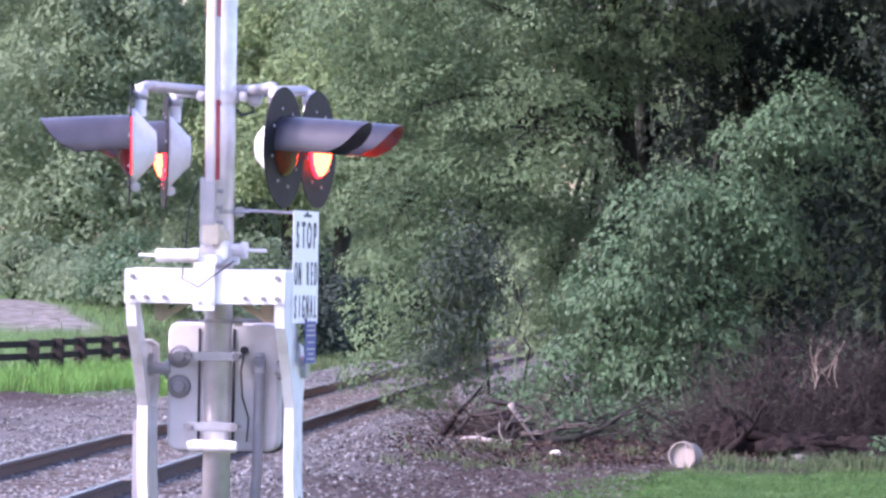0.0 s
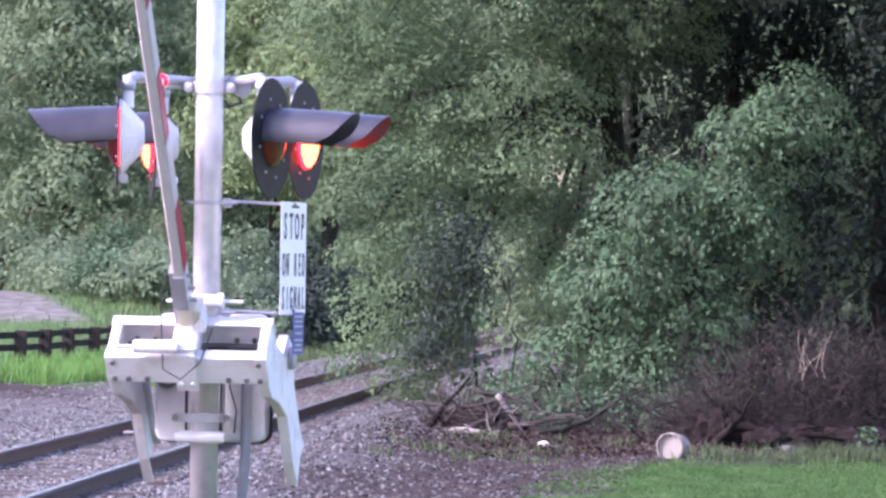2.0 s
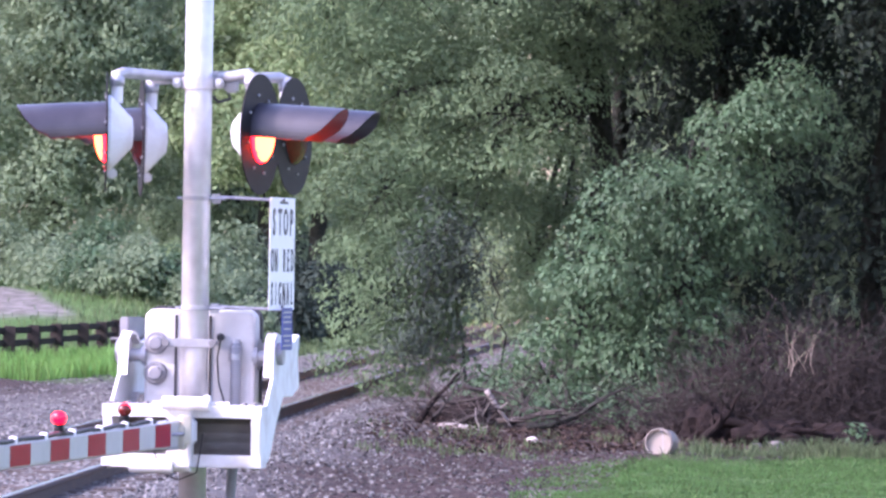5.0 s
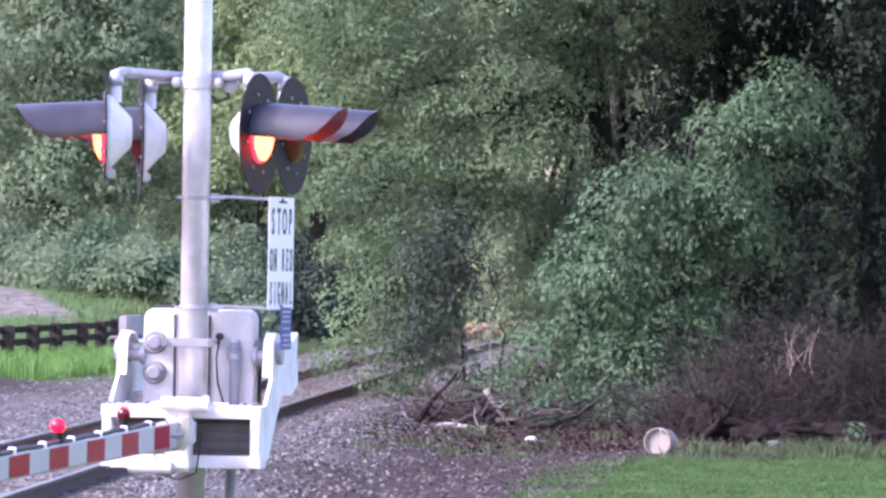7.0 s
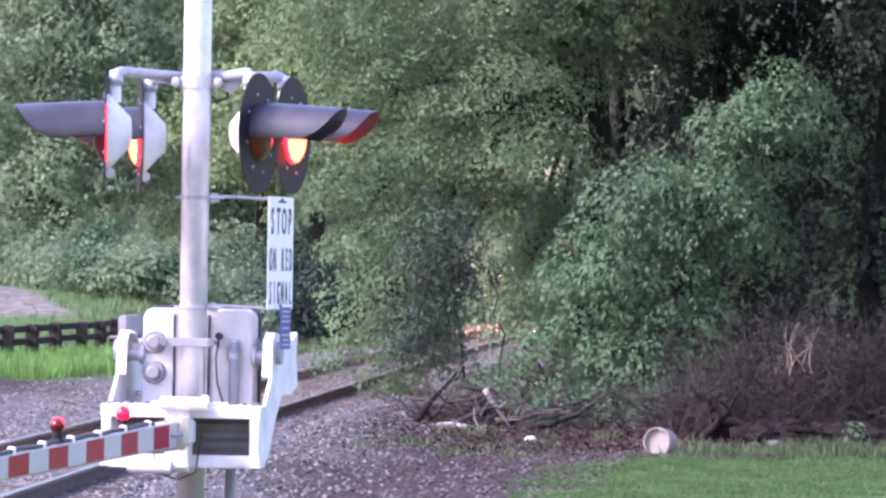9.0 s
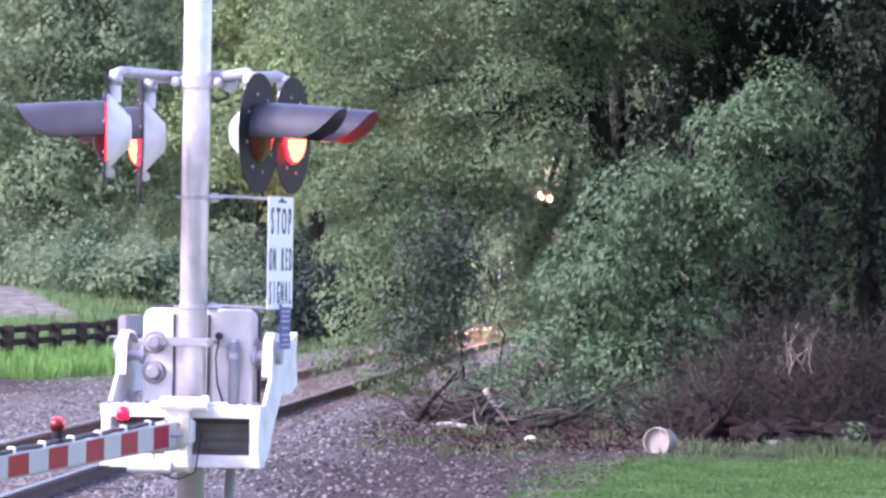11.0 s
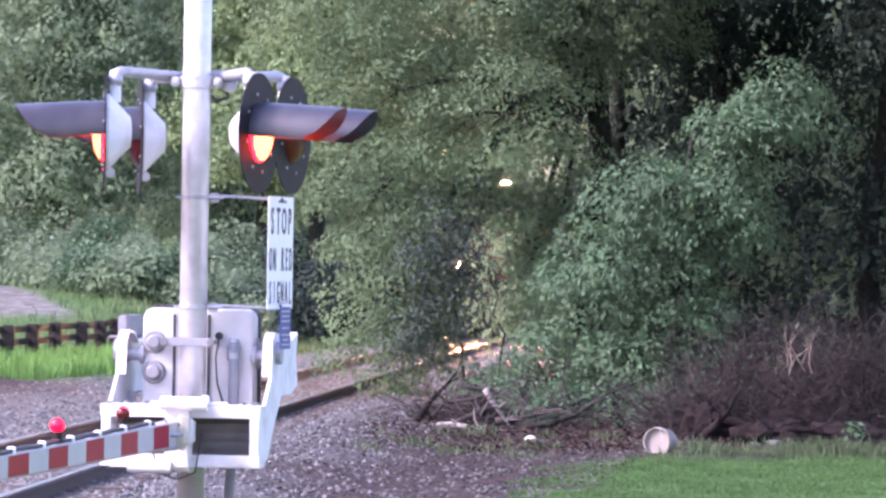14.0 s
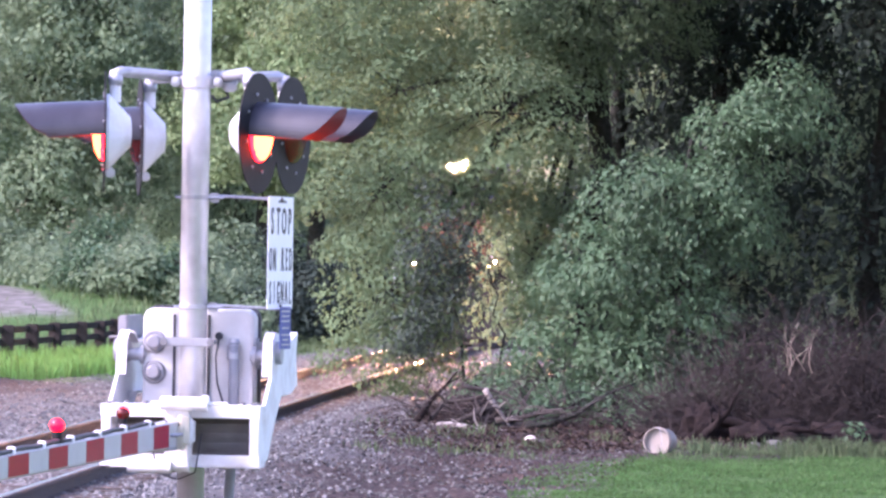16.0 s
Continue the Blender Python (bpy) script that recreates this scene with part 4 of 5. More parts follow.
    # conduit down from the box, thin cable and dark side box
    bm = bmesh.new()
    pipe(bm, [(0.19, -0.19, 0.16), (0.19, -0.22, 0.13), (0.195, -0.225, 0.0), (0.19, -0.22, -0.4), (0.16, -0.15, -0.75), (0.13, -0.1, -1.2), (0.13, -0.1, -1.45)], 0.028, 12)
    conduit = part("conduit", bm, CONDUITM, body, "grey flexible conduit", smooth=True)
    bm = bmesh.new()
    rod(bm, (0.19, -0.22, 0.07), (0.19, -0.205, 0.14), 0.035)
    rod(bm, (0.19, -0.205, 0.14), (0.19, -0.195, 0.175), 0.026)
    part("connector", bm, GALV, conduit, "silver cable connector")
    bm = bmesh.new()
    pipe(bm, [(0.11, -0.17, 0.19), (0.11, -0.20, 0.17), (0.095, -0.20, 0.08), (0.105, -0.20, -0.05), (0.14, -0.20, -0.16), (0.13, -0.20, -0.28)], 0.0045, 6)
    rod(bm, (0.11, -0.16, 0.19), (0.11, -0.205, 0.19), 0.02)
    part("thin_cable", bm, RUBBER, body)
    return root


build_signal()


def build_sign():
    s = thing("regulatory_sign", pose(-0.832, 24.98, 2.068, 90, 0, 75.6), "white sheet metal sign with black letters on the signal mast", "sign")
    bm = bmesh.new()
    box(bm, (0.457, 0.575, 0.003), (0, 0, 0))
    part("sign_panel", bm, SIGNW, s)
    for word, y, size, pitch, squeeze in (("STOP", 0.155, 0.19, 0.104, 0.56), ("ON RED", -0.04, 0.165, 0.072, 0.41), ("SIGNAL", -0.21, 0.165, 0.072, 0.41)):
        letters(word, size, 0.0, y, pitch, INK, s, squeeze)
    bm = bmesh.new()
    box(bm, (0.14, 0.012, 0.001), (0.02, 0.262, 0.003))
    part("printed_bar", bm, INK, s)
    for y in (0.272, -0.27):
        bolt(s, (0, y, -0.01), (0, y, 0.012), 0.009)
    tag = thing("notice_plate", pose(-0.800, 24.955, 1.685, 90, 0, 75.6), "small blue emergency notice plate below the white sign", "sign")
    bm = bmesh.new()
    box(bm, (0.19, 0.215, 0.003), (0, 0, 0))
    part("plate", bm, BLUE, tag)
    bm = bmesh.new()
    for y, w in ((0.085, 0.15), (0.06, 0.13), (0.035, 0.15), (0.0, 0.12), (-0.035, 0.15), (-0.06, 0.10), (-0.085, 0.14)):
        box(bm, (w, 0.008, 0.001), (0, y, 0.003))
    part("printed_bar", bm, GREYS, tag)
    bm = bmesh.new()
    rod(bm, (0, 0.02, -0.012), (0, 0.104, -0.012), 0.009, n=8)
    part("bracket", bm, GALV, tag)


build_sign()

# ---- the gate: forward is local -y, the raised arm points up local z ----
GATE = thing("crossing_gate", pose(-1.25, 25.15, 1.555, 0, 0, -7.2), "lowering crossing gate with red and white striped arm", "barrier gate")
ARM_Y = -0.40


def build_gate():
    g = GATE
    # open rectangular frame, of channel section
    W, F0, F1, U0, U1 = 0.41, -0.255, -0.58, 0.335, 0.505
    T = 0.03
    def bar(name, size, at, label=""):
        bm = bmesh.new()
        box(bm, size, at, bevel=0.006)
        return part(name, bm, WHITE, g, label)
    up = (U0 + U1) / 2
    for nm, y in (("front_channel", F1 + 0.012), ("rear_channel", F0 - 0.012)):
        bm = bmesh.new()
        box(bm, (2 * W, 0.012, U1 - U0), (0, y, up), bevel=0.003)
        for z in (U0 + 0.006, U1 - 0.006):
            s = 1 if nm == "front_channel" else -1
            box(bm, (2 * W - 0.002, 0.055, 0.012), (0, y + s * 0.03, z), bevel=0.003)
        ob = part(nm, bm, WHITE, g, "white painted steel channel")
        for x in (-0.37, -0.30, -0.205, 0.21, 0.30, 0.37):
            for z in ((up - 0.055,) if abs(x) < 0.33 else (up - 0.055, up + 0.05)):
                bolt(ob, (x, y - 0.02, z), (x, y + 0.02, z), 0.014)
    for s in (-1, 1):
        bar("side_channel", (0.05, F0 - F1 - 0.03, U1 - U0 - 0.004), (s * (W - 0.03), (F0 + F1) / 2, up))
    # arm bracket in the middle and break-away fittings
    bm = bmesh.new()
    box(bm, (0.11, 0.02, 0.24), (0.0, F1 - 0.006, up - 0.0), bevel=0.004)
    box(bm, (0.10, F0 - F1 - 0.03, 0.07), (0.0, (F0 + F1) / 2, up + 0.03), bevel=0.008)
    for x in (-0.03, 0.03):
        rod(bm, (x, F1 - 0.03, up - 0.07), (x, F1, up - 0.07), 0.014, n=6)
    part("arm_bracket", bm, WHITE, g)
    bm = bmesh.new()
    rod(bm, (-0.25, ARM_Y - 0.17, 0.575), (-0.03, ARM_Y - 0.17, 0.575), 0.034, n=16)
    rod(bm, (-0.34, ARM_Y - 0.17, 0.575), (-0.24, ARM_Y - 0.17, 0.575), 0.008, n=8)
    rod(bm, (-0.08, ARM_Y + 0.15, 0.60), (0.13, ARM_Y + 0.15, 0.60), 0.034, n=16)
    rod(bm, (0.13, ARM_Y + 0.15, 0.60), (0.16, ARM_Y + 0.15, 0.60), 0.042, n=16)
    rod(bm, (-0.13, ARM_Y + 0.15, 0.60), (0.26, ARM_Y + 0.15, 0.60), 0.009, n=8)
    box(bm, (0.13, 0.36, 0.05), (0.0, ARM_Y, 0.555), bevel=0.01)
    box(bm, (0.20, 0.05, 0.05), (0.02, ARM_Y + 0.15, 0.55), bevel=0.008)
    box(bm, (0.06, 0.12, 0.10), (0.06, ARM_Y + 0.01, 0.60), bevel=0.01)
    part("shear_fitting", bm, WHITE, g)
    bm = bmesh.new()
    box(bm, (0.09, 0.12, 0.105), (0.01, ARM_Y - 0.02, 0.685), bevel=0.008)
    box(bm, (0.05, 0.14, 0.10), (0.045, ARM_Y + 0.02, 0.655), (0, 20, 0), bevel=0.008)
    part("wooden_block", bm, CREAM, g, "tan weathered packing block")
    # diagonal stays under the frame
    for s in (-1, 1):
        bm = bmesh.new()
        box(bm, (0.075, 0.03, 0.10), (s * 0.275, F0 - 0.03, U0 - 0.05), bevel=0.012)
        rod(bm, (s * 0.265, F0 - 0.03, U0 - 0.08), (s * 0.12, F0 - 0.035, U0 + 0.01), 0.018, n=10)
        part("stay", bm, CREAM, g)
    # side arms carried on the shaft, with counterweights at their tails
    side = [(-0.56, 0.34), (-0.27, 0.34), (-0.12, 0.13), (0.06, 0.10), (0.10, 0.02), (0.09, -0.10), (0.04, -0.22), (0.05, -0.55), (0.09, -0.70), (-0.04, -0.66), (-0.18, -0.72), (-0.22, -0.52), (-0.22, -0.20), (-0.36, 0.02), (-0.53, 0.22)]
    for s in (-1, 1):
        bm = bmesh.new()
        slab(bm, side, 0.016, "YZ", s * (W - 0.012))
        arm_plate = part("side_arm", bm, WHITE, g, "white weathered cast side arm")
        bm = bmesh.new()
        rod(bm, (s * (W - 0.05), 0, 0), (s * (W + 0.025), 0, 0), 0.058, n=20)
        part("hub", bm, GALV, arm_plate)
        for a, b in list(zip(side[10:], side[11:])) + [(side[14], side[0])] + list(zip(side[2:8], side[3:9])):
            d = Vector((0, b[0] - a[0], b[1] - a[1]))
            bm = bmesh.new()
            box(bm, (0.05, 0.012, d.length), (s * (W - 0.032), (a[0] + b[0]) / 2, (a[1] + b[1]) / 2), (math.degrees(math.atan2(-d.y, d.z)), 0, 0))
            part("flange", bm, WHITE, arm_plate)
    bm = bmesh.new()
    box(bm, (0.05, 0.15, 0.46), (-W - 0.045, 0.10, -0.52), bevel=0.008)
    part("counterweight", bm, CAPM, g, "dark grey steel counterweight plate")
    bm = bmesh.new()
    box(bm, (0.04, 0.12, 0.30), (W - 0.05, 0.02, -0.55), bevel=0.008)
    part("counterweight", bm, CAPM, g, "dark grey steel counterweight plate")
    for z in (-0.36, -0.60):
        bolt(g, (-W + 0.02, 0.06, z), (-W - 0.13, 0.06, z), 0.009)
    # ribbed tray that closes the back of the frame
    bm = bmesh.new()
    box(bm, (0.70, F0 - F1 - 0.06, 0.008), (0, (F0 + F1) / 2, U0 + 0.012))
    tray = part("ribbed_tray", bm, TRAY, g, "dull grey ribbed metal tray")
    for x in (-0.20, 0.20):
        for k in range(5):
            bm = bmesh.new()
            box(bm, (0.27, 0.026, 0.02), (x, F0 - 0.065 - 0.05 * k, U0 + 0.024))
            part("rib", bm, TRAY, tray)
    # thin cable from the arm to the frame
    bm = bmesh.new()
    pipe(bm, [(-0.06, ARM_Y - 0.03, 0.95), (-0.11, ARM_Y - 0.04, 0.80), (-0.12, ARM_Y - 0.05, 0.66), (-0.11, F1 - 0.03, 0.46), (-0.02, F1 - 0.06, 0.42), (0.08, F1 - 0.02, 0.50), (0.12, ARM_Y, 0.55)], 0.004, 6)
    part("cable", bm, RUBBER, g)
    # the arm
    L0, L1 = 0.62, 6.8
    bm = bmesh.new()
    box(bm, (0.06, 0.016, 0.22), (0.0, ARM_Y - 0.07, 0.84), bevel=0.004)
    box(bm, (0.03, 0.13, 0.34), (-0.035, ARM_Y, 0.80), bevel=0.004)
    for z in (0.74, 0.82, 0.90):
        rod(bm, (-0.06, ARM_Y, z), (0.06, ARM_Y, z), 0.010, n=6)
    part("arm_socket", bm, GALV, g)
    # arm tube
    bm = bmesh.new()
    def sect(z):
        k = (z - L0) / (L1 - L0)
        return 0.027 - 0.006 * k, 0.067 - 0.02 * k
    def ringat(z, grow=0.0):
        a, b = sect(z)
        a, b = a + grow, b + grow
        return [bm.verts.new((x, ARM_Y + y, z)) for x, y in ((-a, -b + 0.008), (-a + 0.008, -b), (a - 0.008, -b), (a, -b + 0.008), (a, b - 0.008), (a - 0.008, b), (-a + 0.008, b), (-a, b - 0.008))]
    p, q = ringat(L0), ringat(L1)
    for k in range(8):
        bm.faces.new((p[k], p[(k + 1) % 8], q[(k + 1) % 8], q[k]))
    bm.faces.new(p[::-1]), bm.faces.new(q)
    arm = part("barrier_arm", bm, GREYS, g, "grey aluminium barrier arm")
    z0 = 0.955
    k = 0
    pitch = 0.4125
    while z0 < L1 - 0.1:
        z1 = min(z0 + pitch, L1 - 0.01)
        for s in (-1, 1):
            bm = bmesh.new()
            (a0, b0), (a1, b1) = sect(z0), sect(z1)
            w = 0.0025
            v = [bm.verts.new((s * (a + e), ARM_Y + y, z)) for e in (0.0002, w) for (a, y, z) in ((a0, -b0 + 0.010, z0 + 0.004), (a0, b0 - 0.010, z0 + 0.004), (a1, b1 - 0.010, z1 - 0.004), (a1, -b1 + 0.010, z1 - 0.004))]
            for f in ((0, 1, 2, 3), (4, 5, 6, 7), (0, 1, 5, 4), (1, 2, 6, 5), (2, 3, 7, 6), (3, 0, 4, 7)):
                bm.faces.new([v[i] for i in f])
            part("red_stripe" if k % 2 == 0 else "white_stripe", bm, REDS if k % 2 == 0 else GREYS, arm)
        z0 += pitch
        k += 1
    # lamps on the arm's upper edge
    for z, first in ((2.02, False), (3.55, True), (6.6, True)):
        b = sect(z)[1]
        bm = bmesh.new()
        box(bm, (0.05, 0.02, 0.10), (0, ARM_Y + b + 0.012, z), bevel=0.004)
        rod(bm, (0, ARM_Y + b + 0.02, z), (0, ARM_Y + b + 0.055, z), 0.022, n=12)
        base = part("arm_lamp", bm, BLACK, g, "black-based lamp on the arm")
        ob = drum_mesh(0.033, TIPGLOW, LENSDARK, "lens", base)
        holder = pose(0, ARM_Y + b + 0.082, z, 0, 0, 0)
        FLASHERS.append((ob, ("arm", first, holder)))
    # dark cable along the arm's upper edge, held by pale clips
    bm = bmesh.new()
    pipe(bm, [(0.012, ARM_Y + sect(z)[1] + 0.010 + 0.004 * math.sin(9 * z), z) for z in np.arange(1.3, 6.5, 0.2)], 0.011, 6)
    part("arm_cable", bm, RUBBER, g, "black cable along the arm", smooth=True)
    for z in np.arange(1.45, 6.4, 0.62):
        bm = bmesh.new()
        box(bm, (0.034, 0.034, 0.03), (0.012, ARM_Y + sect(z)[1] + 0.010, z), bevel=0.004)
        part("cable_clip", bm, SIGNW, g)
    # small bolts seen along the arm
    for z in np.arange(0.95, 5.5, 0.42):
        b = sect(z)[1]
        bolt(g, (0.012, ARM_Y + b - 0.005, z), (0.012, ARM_Y + b + 0.010, z), 0.007)


build_gate()
GATE_SWING = [(0, 1.5), (0.2, 2), (0.5, 9), (1, 22), (1.5, 32), (2, 41), (2.5, 50.5), (3, 60), (3.5, 69), (4, 77), (4.25, 81), (4.7, 87.5), (5.1, 89.9), (5.5, 90.2), (16, 90.2)]


# ---- the train ----
TRAIN = thing("locomotive", pose(track_x(119), 119, 0.25), "dark diesel locomotive with lit headlights behind the trees", "locomotive")


def build_train():
    g = TRAIN
    bm = bmesh.new()
    box(bm, (2.9, 17.5, 0.35), (0, 9.2, 1.25), bevel=0.03)
    part("frame", bm, LOCO, g)
    bm = bmesh.new()
    box(bm, (1.7, 11.5, 2.3), (0, 12.0, 2.55), bevel=0.12)
    part("engine_hood", bm, LOCO, g)
    bm = bmesh.new()
    slab(bm, [(2.2, 1.4), (2.2, 3.4), (2.5, 4.15), (2.9, 4.35), (5.2, 4.35), (5.2, 1.4)], 2.9, "YZ")
    cab = part("cab", bm, LOCO, g)
    for x in (-0.75, 0.75):
        bm = bmesh.new()
        box(bm, (0.75, 0.03, 0.55), (x, 2.33, 3.72), (-22, 0, 0), bevel=0.01)
        part("windshield", bm, PANE, cab)
    bm = bmesh.new()
    slab(bm, [(0.5, 1.4), (0.5, 2.5), (0.75, 2.85), (2.2, 2.95), (2.2, 1.4)], 1.7, "YZ")
    part("nose", bm, LOCORED, g, "orange painted short nose")
    bm = bmesh.new()
    slab(bm, [(-1.45, 0.2), (-1.45, 1.4), (1.45, 1.4), (1.45, 0.2), (0.9, 0.12), (-0.9, 0.12)], 0.08, "XZ", 0.1)
    part("pilot_plate", bm, LOCO, g)
    bm = bmesh.new()
    box(bm, (0.3, 0.7, 0.3), (0, -0.1, 0.85), bevel=0.05)
    part("coupler", bm, RUST, g)
    for x in (-1, 1):
        bm = bmesh.new()
        pipe(bm, [(x * 1.4, 0.12, 1.3), (x * 1.4, 0.12, 2.38), (x * 1.37, 0.12, 2.4), (x * 0.93, 0.12, 2.4), (x * 0.9, 0.12, 2.38), (x * 0.9, 0.12, 1.3)], 0.02, 6)
        part("handrail", bm, SIGNW, g)
    for x, y, z in ((-0.92, 0.02, 1.87), (0.92, 0.02, 1.87), (-0.15, 2.30, 4.22), (0.15, 2.30, 4.22)):
        bm = bmesh.new()
        # the casing runs on forward as an added tube that narrows the beam
        lathe(bm, [(0.14, 0.06), (0.14, 0.15), (-0.5, 0.13), (-0.5, 0.115), (0.10, 0.115), (0.10, 0.06)], 20, "Y")
        bmesh.ops.translate(bm, verts=bm.verts, vec=(x, y, z))
        case = part("headlight" if z > 3 else "ditch_light", bm, LOCO, g)
        bm = bmesh.new()
        rod(bm, (x, y + 0.09, z), (x, y + 0.06, z), 0.09, n=18)
        part("lamp_glass", bm, HEADLAMP, case, "bright warm lit lamp")
    for y in (2.6, 4.5, 6.4, 12.2, 14.1, 16.0):
        for x in (-0.7525, 0.7525):
            bm = bmesh.new()
            rod(bm, (x - 0.065, y, 0.51), (x + 0.065, y, 0.51), 0.51, n=24)
            part("wheel", bm, RUST, g)
    for y in (4.5, 14.1):
        bm = bmesh.new()
        box(bm, (2.3, 4.6, 0.35), (0, y, 0.8), bevel=0.05)
        part("truck_frame", bm, LOCO, g)


build_train()


# ---- along the far side: a low timber fence ----
def build_fence():
    f = thing("timber_guardrail", Matrix(), "low dark timber guardrail beyond the track", "fence")
    rng = random.Random(4)
    spots = [(-9.3, 84.5, 0.80), (-8.62, 88.0, 0.80), (-8.14, 91.5, 0.79), (-7.92, 94.5, 0.78), (-7.73, 98.0, 0.77), (-7.50, 101.5, 0.755), (-7.32, 105.0, 0.74), (-7.30, 109.0, 0.74)]
    for x, y, top in spots:
        z = float(height(x, y)) - 0.25
        bm = bmesh.new()
        box(bm, (0.24, 0.24, top + 0.03 - z), (0, 0, (top + 0.03 - z) / 2), bevel=0.018)
        ob = part("post", bm, FENCEWOOD, f)
        ob.matrix_basis = pose(x, y, z, rng.uniform(-1.5, 1.5), rng.uniform(-2, 2), rng.uniform(-8, 8))
    for (x0, y0, t0), (x1, y1, t1) in zip(spots, spots[1:]):
        for drop in (0.065, 0.30):
            a, b = Vector((x0 - 0.06, y0 + 0.155, t0 - drop)), Vector((x1 - 0.06, y1 + 0.155, t1 - drop))
            d = b - a
            bm = bmesh.new()
            box(bm, (0.07, d.length - 0.02, 0.125), bevel=0.01)
            ob = part("rail_beam", bm, FENCEWOOD, f)
            ob.matrix_basis = Matrix.Translation((a + b) / 2 + Vector((0, 0, rng.uniform(-0.012, 0.012)))) @ d.to_track_quat("Y", "Z").to_matrix().to_4x4()


build_fence()


# ---- dead brush, roots and litter under the trees ----
def twisty(rnd, a, d, length, r, n=6, wander=0.25):
    p, d = Vector(a), Vector(d).normalized()
    pts, rad = [p.copy()], [r]
    for i in range(n):
        d = (d + Vector((rnd.gauss(0, wander), rnd.gauss(0, wander), rnd.gauss(0, wander)))).normalized()
        p = p + d * length / n
        pts.append(p.copy())
        rad.append(r * (1 - 0.8 * (i + 1) / n))
    return pts, rad


def build_brush():
    rnd = random.Random(17)
    bm = bmesh.new()
    def heap(cx, cy, rx, ry, top, count, rr=0.006):
        for _ in range(count):
            a, q = rnd.uniform(0, 6.283), math.sqrt(rnd.random())
            x, y = cx + rx * q * math.cos(a), cy + ry * q * math.sin(a)
            z = rnd.uniform(0, 1) * top * (1 - q * q) + 0.02
            d = (rnd.gauss(0, 1), rnd.gauss(0, 1), rnd.gauss(0.35, 0.6))
            pts, rad = twisty(rnd, (x, y, z), d, rnd.uniform(0.3, 1.1), rr * rnd.uniform(0.6, 2.2), 4)
            pts = [Vector((p.x, p.y, max(p.z, 0.02))) for p in pts]
            pipe(bm, pts, [max(r, 0.0025) for r in rad], 3, cap=False)
    heap(4.4, 59.5, 1.75, 1.2, 1.4, 3000, 0.0034)
    heap(5.6, 60.5, 1.3, 1.2, 1.45, 1200, 0.0038)
    heap(3.2, 60.0, 0.9, 0.8, 0.6, 700, 0.0034)
    ob = part("brush_pile", bm, TWIG, None)
    tagged(ob, "heap of dead brown brush and twigs under the trees", "brush pile", kind="stuff")
    bm = bmesh.new()
    for _ in range(420):
        x, y = rnd.uniform(-0.5, 3.4), rnd.uniform(60.5, 65.5)
        pts, rad = twisty(rnd, (x, y, rnd.uniform(0.02, 0.35)), (rnd.gauss(0, 1), rnd.gauss(0, 0.6), rnd.gauss(0.1, 0.4)), rnd.uniform(0.3, 1.0), 0.007 * rnd.uniform(0.6, 2), 4)
        pipe(bm, [Vector((p.x, p.y, max(p.z, 0.02))) for p in pts], [max(r, 0.003) for r in rad], 3, cap=False)
    ob = part("fallen_twigs", bm, DEADWOOD, None)
    tagged(ob, "tangle of fallen grey-brown twigs on the dirt", "twigs", kind="stuff")
    # pale stems standing out of the heap
    bm = bmesh.new()
    for _ in range(9):
        pts, rad = twisty(rnd, (4.25 + rnd.gauss(0, 0.10), 58.6, 0.75 + rnd.uniform(0, 0.2)), (rnd.gauss(0, 0.3), rnd.gauss(0, 0.3), 1), rnd.uniform(0.35, 0.75), 0.007, 4, 0.18)
        pipe(bm, pts, [max(r, 0.003) for r in rad], 3, cap=False)
    ob = part("straw_stems", bm, DRYGRASS, None)
    tagged(ob, "dry straw-coloured stems standing out of the brush", "dead stems", kind="stuff")
    # roots and limbs lying by the track
    spec = [((-0.36, 61.2, 0.02), (0.42, 0, 0.60), 0.95, 0.05, LOGBARK), ((-0.28, 61.4, 0.02), (0.6, 0.1, 0.45), 0.9, 0.035, DEADWOOD), ((0.1, 61.0, 0.03), (0.55, 0, 0.28), 0.8, 0.04, DEADWOOD),
            ((0.25, 61.5, 0.55), (0.5, -0.1, -0.35), 0.9, 0.035, DEADWOOD), ((0.55, 61.3, 0.5), (0.35, 0, -0.5), 0.7, 0.04, PALEWOOD), ((-0.1, 60.8, 0.04), (1, 0, 0.03), 0.8, 0.045, PALEWOOD),
            ((0.2, 60.4, 0.04), (1, 0.1, 0.20), 0.9, 0.045, PALEWOOD), ((0.7, 61.6, 0.1), (1, 0, 0.12), 1.3, 0.04, DEADWOOD), ((1.0, 61.2, 0.05), (1, 0.1, 0.02), 1.6, 0.05, BARK), ((0.0, 61.8, 0.3), (0.8, 0.2, 0.1), 0.8, 0.03, DEADWOOD),
            ((3.05, 57.4, 0.02), (0.4, 0, 0.7), 0.8, 0.06, LOGBARK), ((3.2, 57.6, 0.3), (1, 0.1, -0.05), 1.4, 0.07, LOGBARK), ((3.4, 57.3, 0.10), (1, 0.1, 0.0), 1.2, 0.09, LOGBARK), ((4.4, 57.9, 0.2), (1, 0, 0.05), 1.5, 0.05, LOGBARK)]
    for a, d, length, r, mat in spec:
        bm = bmesh.new()
        pts, rad = twisty(rnd, a, d, length, r, 9, 0.16)
        pts = [Vector((p.x, p.y, max(p.z, 0.3 * q))) for p, q in zip(pts, rad)]
        pipe(bm, pts, rad, 8)
        for _ in range(3):
            j = rnd.randint(2, 7)
            p2, r2 = twisty(rnd, pts[j], (rnd.gauss(0, 1), rnd.gauss(0, 0.6), rnd.uniform(0, 0.8)), length * 0.35, rad[j] * 0.55, 5, 0.25)
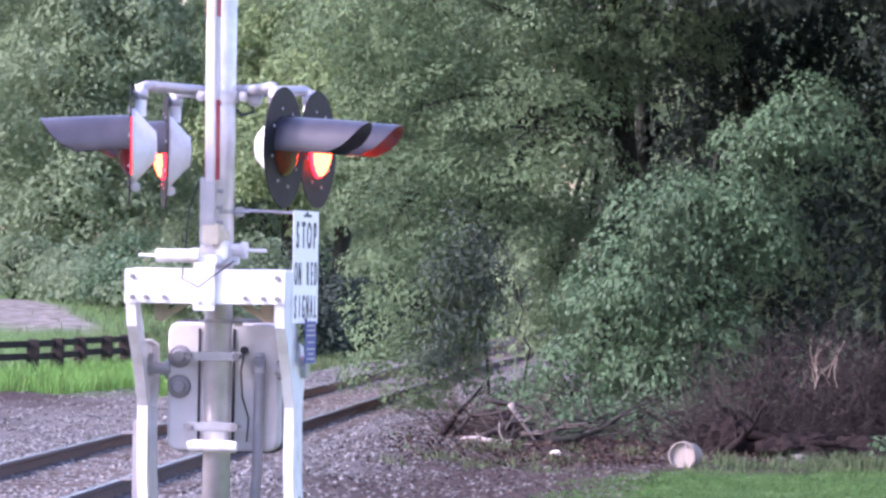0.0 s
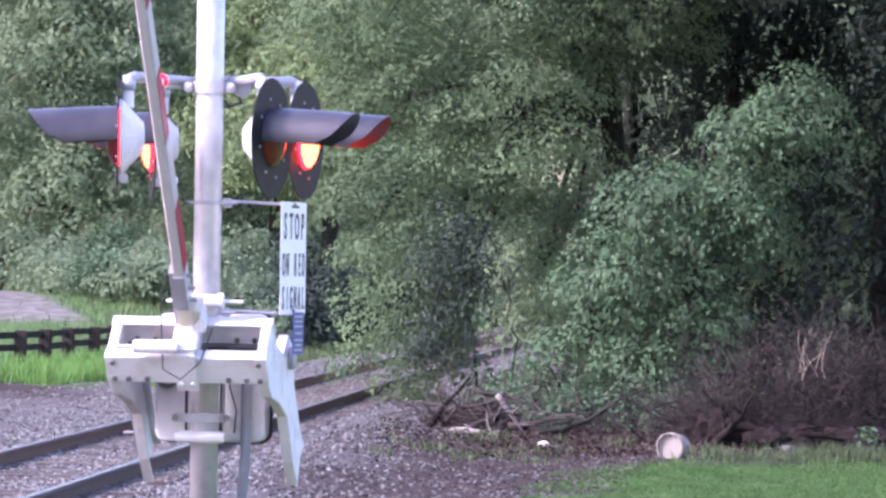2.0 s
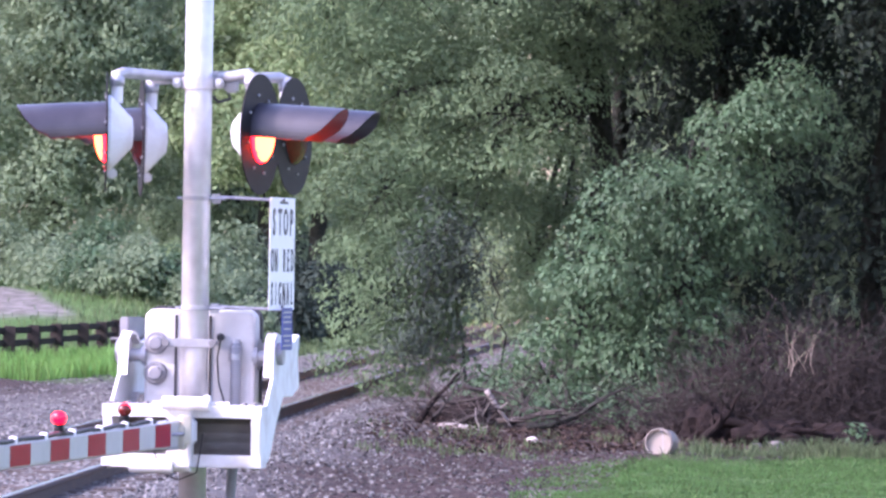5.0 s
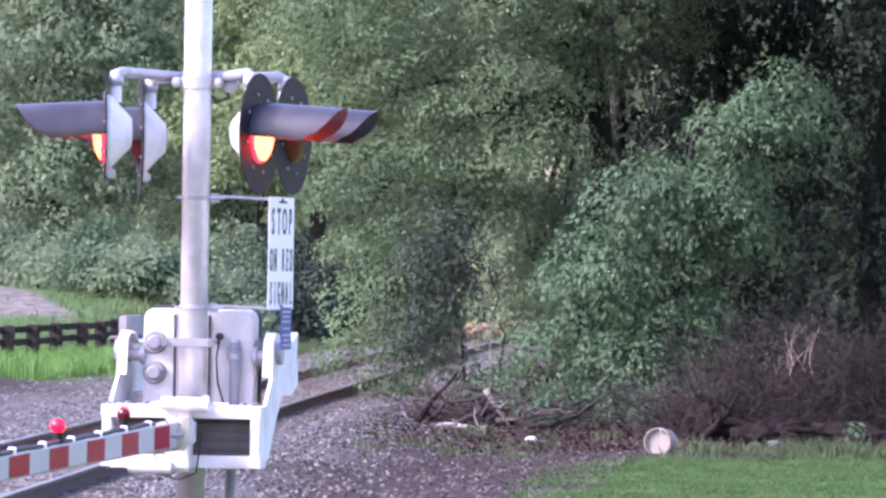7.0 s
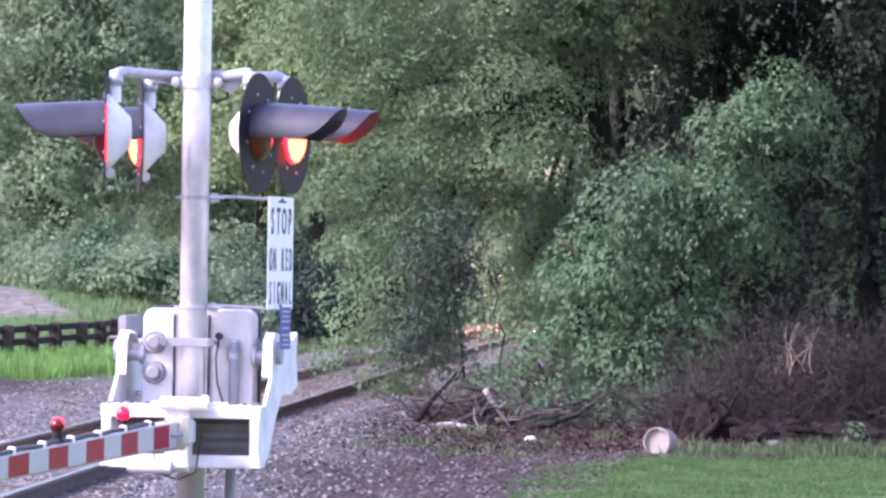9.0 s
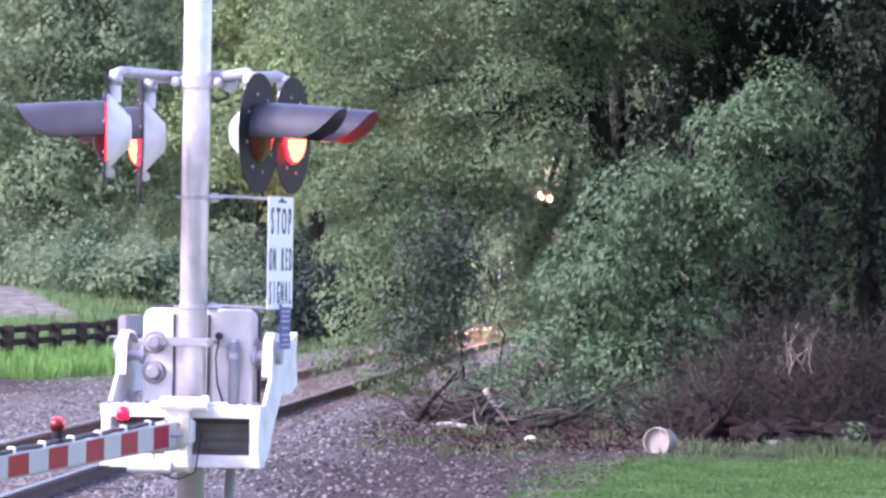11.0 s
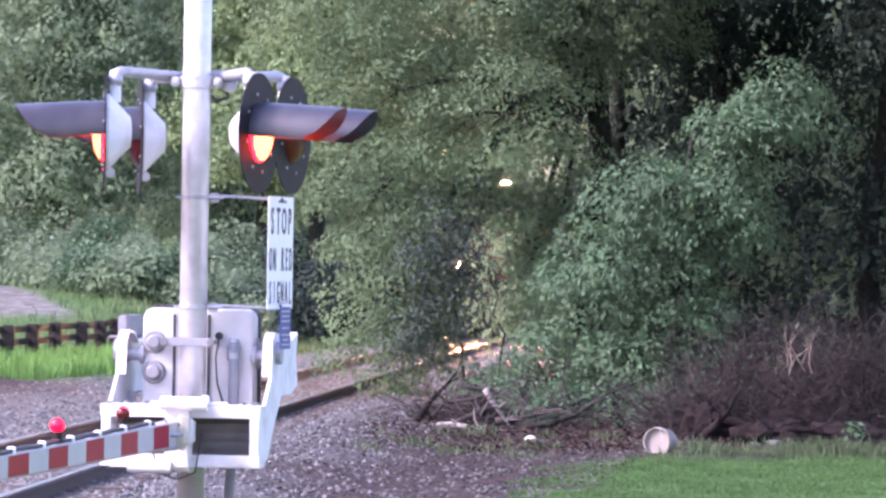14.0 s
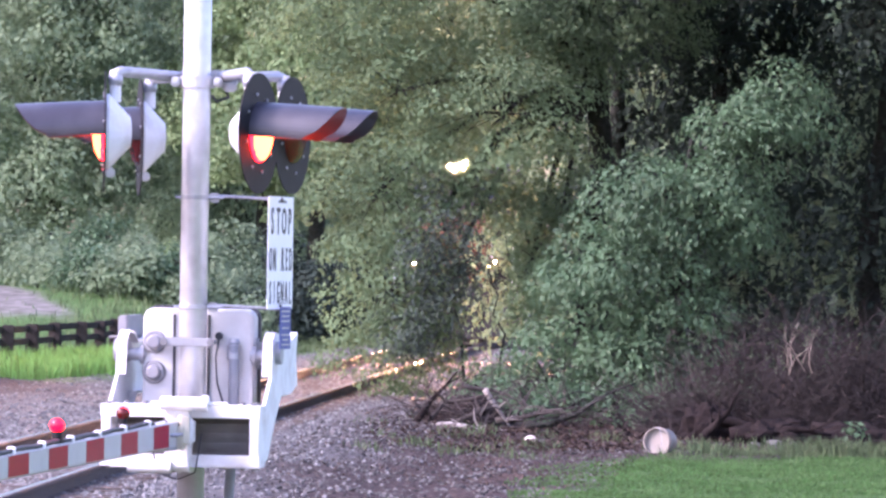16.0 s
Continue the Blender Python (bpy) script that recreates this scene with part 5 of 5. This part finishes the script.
            pipe(bm, [Vector((p.x, p.y, max(p.z, 0.02))) for p in p2], [max(q, 0.004) for q in r2], 5)
        ob = part("fallen_branch", bm, mat, None, smooth=True)
        tagged(ob, "pale barkless branch lying on bare dirt" if mat is PALEWOOD else "dark fallen branch lying under the trees", "branch", "fallen branches")


build_brush()


def build_mounds():
    for x, y, rx, rz, in ((3.15, 57.8, 0.32, 0.42), (3.9, 57.5, 0.5, 0.26), (4.8, 57.6, 0.55, 0.24), (0.35, 62.4, 0.55, 0.35)):
        bm = bmesh.new()
        bmesh.ops.create_icosphere(bm, subdivisions=4, radius=1)
        for v in bm.verts:
            n = v.co.copy()
            v.co = Vector((n.x * rx, n.y * rx * 0.8, n.z * rz)) * (1 + 0.35 * noise.noise(n * 2.2 + Vector((x, y, 0))) + 0.16 * noise.noise(n * 7 + Vector((y, x, 0))))
        ob = part("root_mound", bm, LOGBARK, None)
        ob.matrix_basis = pose(x, y, 0.02)
        tagged(ob, "dark mound of rotten roots and earth", "root mound", "root mounds")


build_mounds()


def build_litter():
    b = thing("plastic_bucket", pose(2.36, 53.2, 0.155, 0, 0, -112) @ pose(0, 0, 0, 0, 90, 0), "weathered white plastic bucket lying on its side", "bucket")
    bm = bmesh.new()
    lathe(bm, [(-0.30, 0.001), (-0.30, 0.128), (-0.28, 0.132), (0.0, 0.148), (0.0, 0.154), (0.015, 0.154), (0.015, 0.142), (0.0, 0.141), (-0.285, 0.124), (-0.285, 0.001)], 28, "Z")
    part("body", bm, PLASTIC, b, smooth=True)
    bm = bmesh.new()
    lathe(bm, [(-0.045, 0.146), (-0.045, 0.158), (-0.035, 0.158), (-0.035, 0.146)], 28, "Z")
    part("rim", bm, PLASTIC, b)
    bm = bmesh.new()
    slab(bm, [(0.126 * math.cos(a), 0.126 * math.sin(a)) for a in [radians(-72 + 12 * k) for k in range(13)]], 0.22, "XY", -0.17)
    part("dirt", bm, LITTER, b, "brown dirt lying in the bucket")
    bm = bmesh.new()
    pipe(bm, [(0.155 * math.cos(a), 0.155 * math.sin(a) * 0.6, -0.03 + 0.14 * math.sin(a)) for a in [math.pi * k / 12 for k in range(13)]], 0.003, 5)
    part("handle", bm, GALV, b)
    rnd = random.Random(23)
    spots = [(1.07, 57.5, 0.07, 1), (1.2, 57.3, 0.04, 0), (3.85, 56.4, 0.09, 0), (4.05, 56.3, 0.06, 0), (3.65, 56.6, 0.06, 0), (-0.3, 59, 0.03, 1), (0.4, 58, 0.04, 0), (1.7, 55.5, 0.05, 0), (1.5, 55.0, 0.04, 0), (-0.9, 52, 0.04, 0), (-1.2, 55, 0.05, 0), (0.9, 53.5, 0.045, 0), (-2.2, 88, 0.09, 1)]
    for x, y, r, white in spots:
        bm = bmesh.new()
        bmesh.ops.create_icosphere(bm, subdivisions=2, radius=r)
        for v in bm.verts:
            v.co *= 1 + 0.35 * noise.noise(v.co * 3 / r * 0.4 + Vector((x, y, 0)))
            v.co.z *= 0.6
        ob = part("litter_lump" if white else "rubble_stone", bm, SCRAP if white else ROCK, None)
        ob.matrix_basis = pose(x, y, float(height(x, y)) + 0.35 * r, 0, 0, rnd.uniform(0, 360))
        tagged(ob, "crumpled pale scrap lying on the dirt" if white else "pale lump of rubble on bare dirt", "litter" if white else "stone", "scattered lumps")


build_litter()


# ---- what moves ----
def motions():
    base = GATE.matrix_basis.copy()
    walk(GATE, [(t, base @ pose(0, 0, 0, a, 0, 0)) for t, a in GATE_SWING])
    rows = []
    for k in range(9):
        t = 2.0 * k
        y = 115.5 + 9.86 * (16 - t)
        rows.append((t, pose(track_x(y), y, 0.25, 0, 0, -math.degrees(math.atan(0.0452 + 0.00012 * (y + 8))))))
    walk(TRAIN, rows)
    for ob, first in FLASHERS:
        if isinstance(first, tuple):
            _, f, m = first
            walk(ob, [(t, m @ pose(0, 0, 0, 30, 0, 0) @ pose(0, 0, 0, 0, -90, 0) @ q) for t, q in flash_rows(f)])
        else:
            walk(ob, flash_rows(first))


motions()
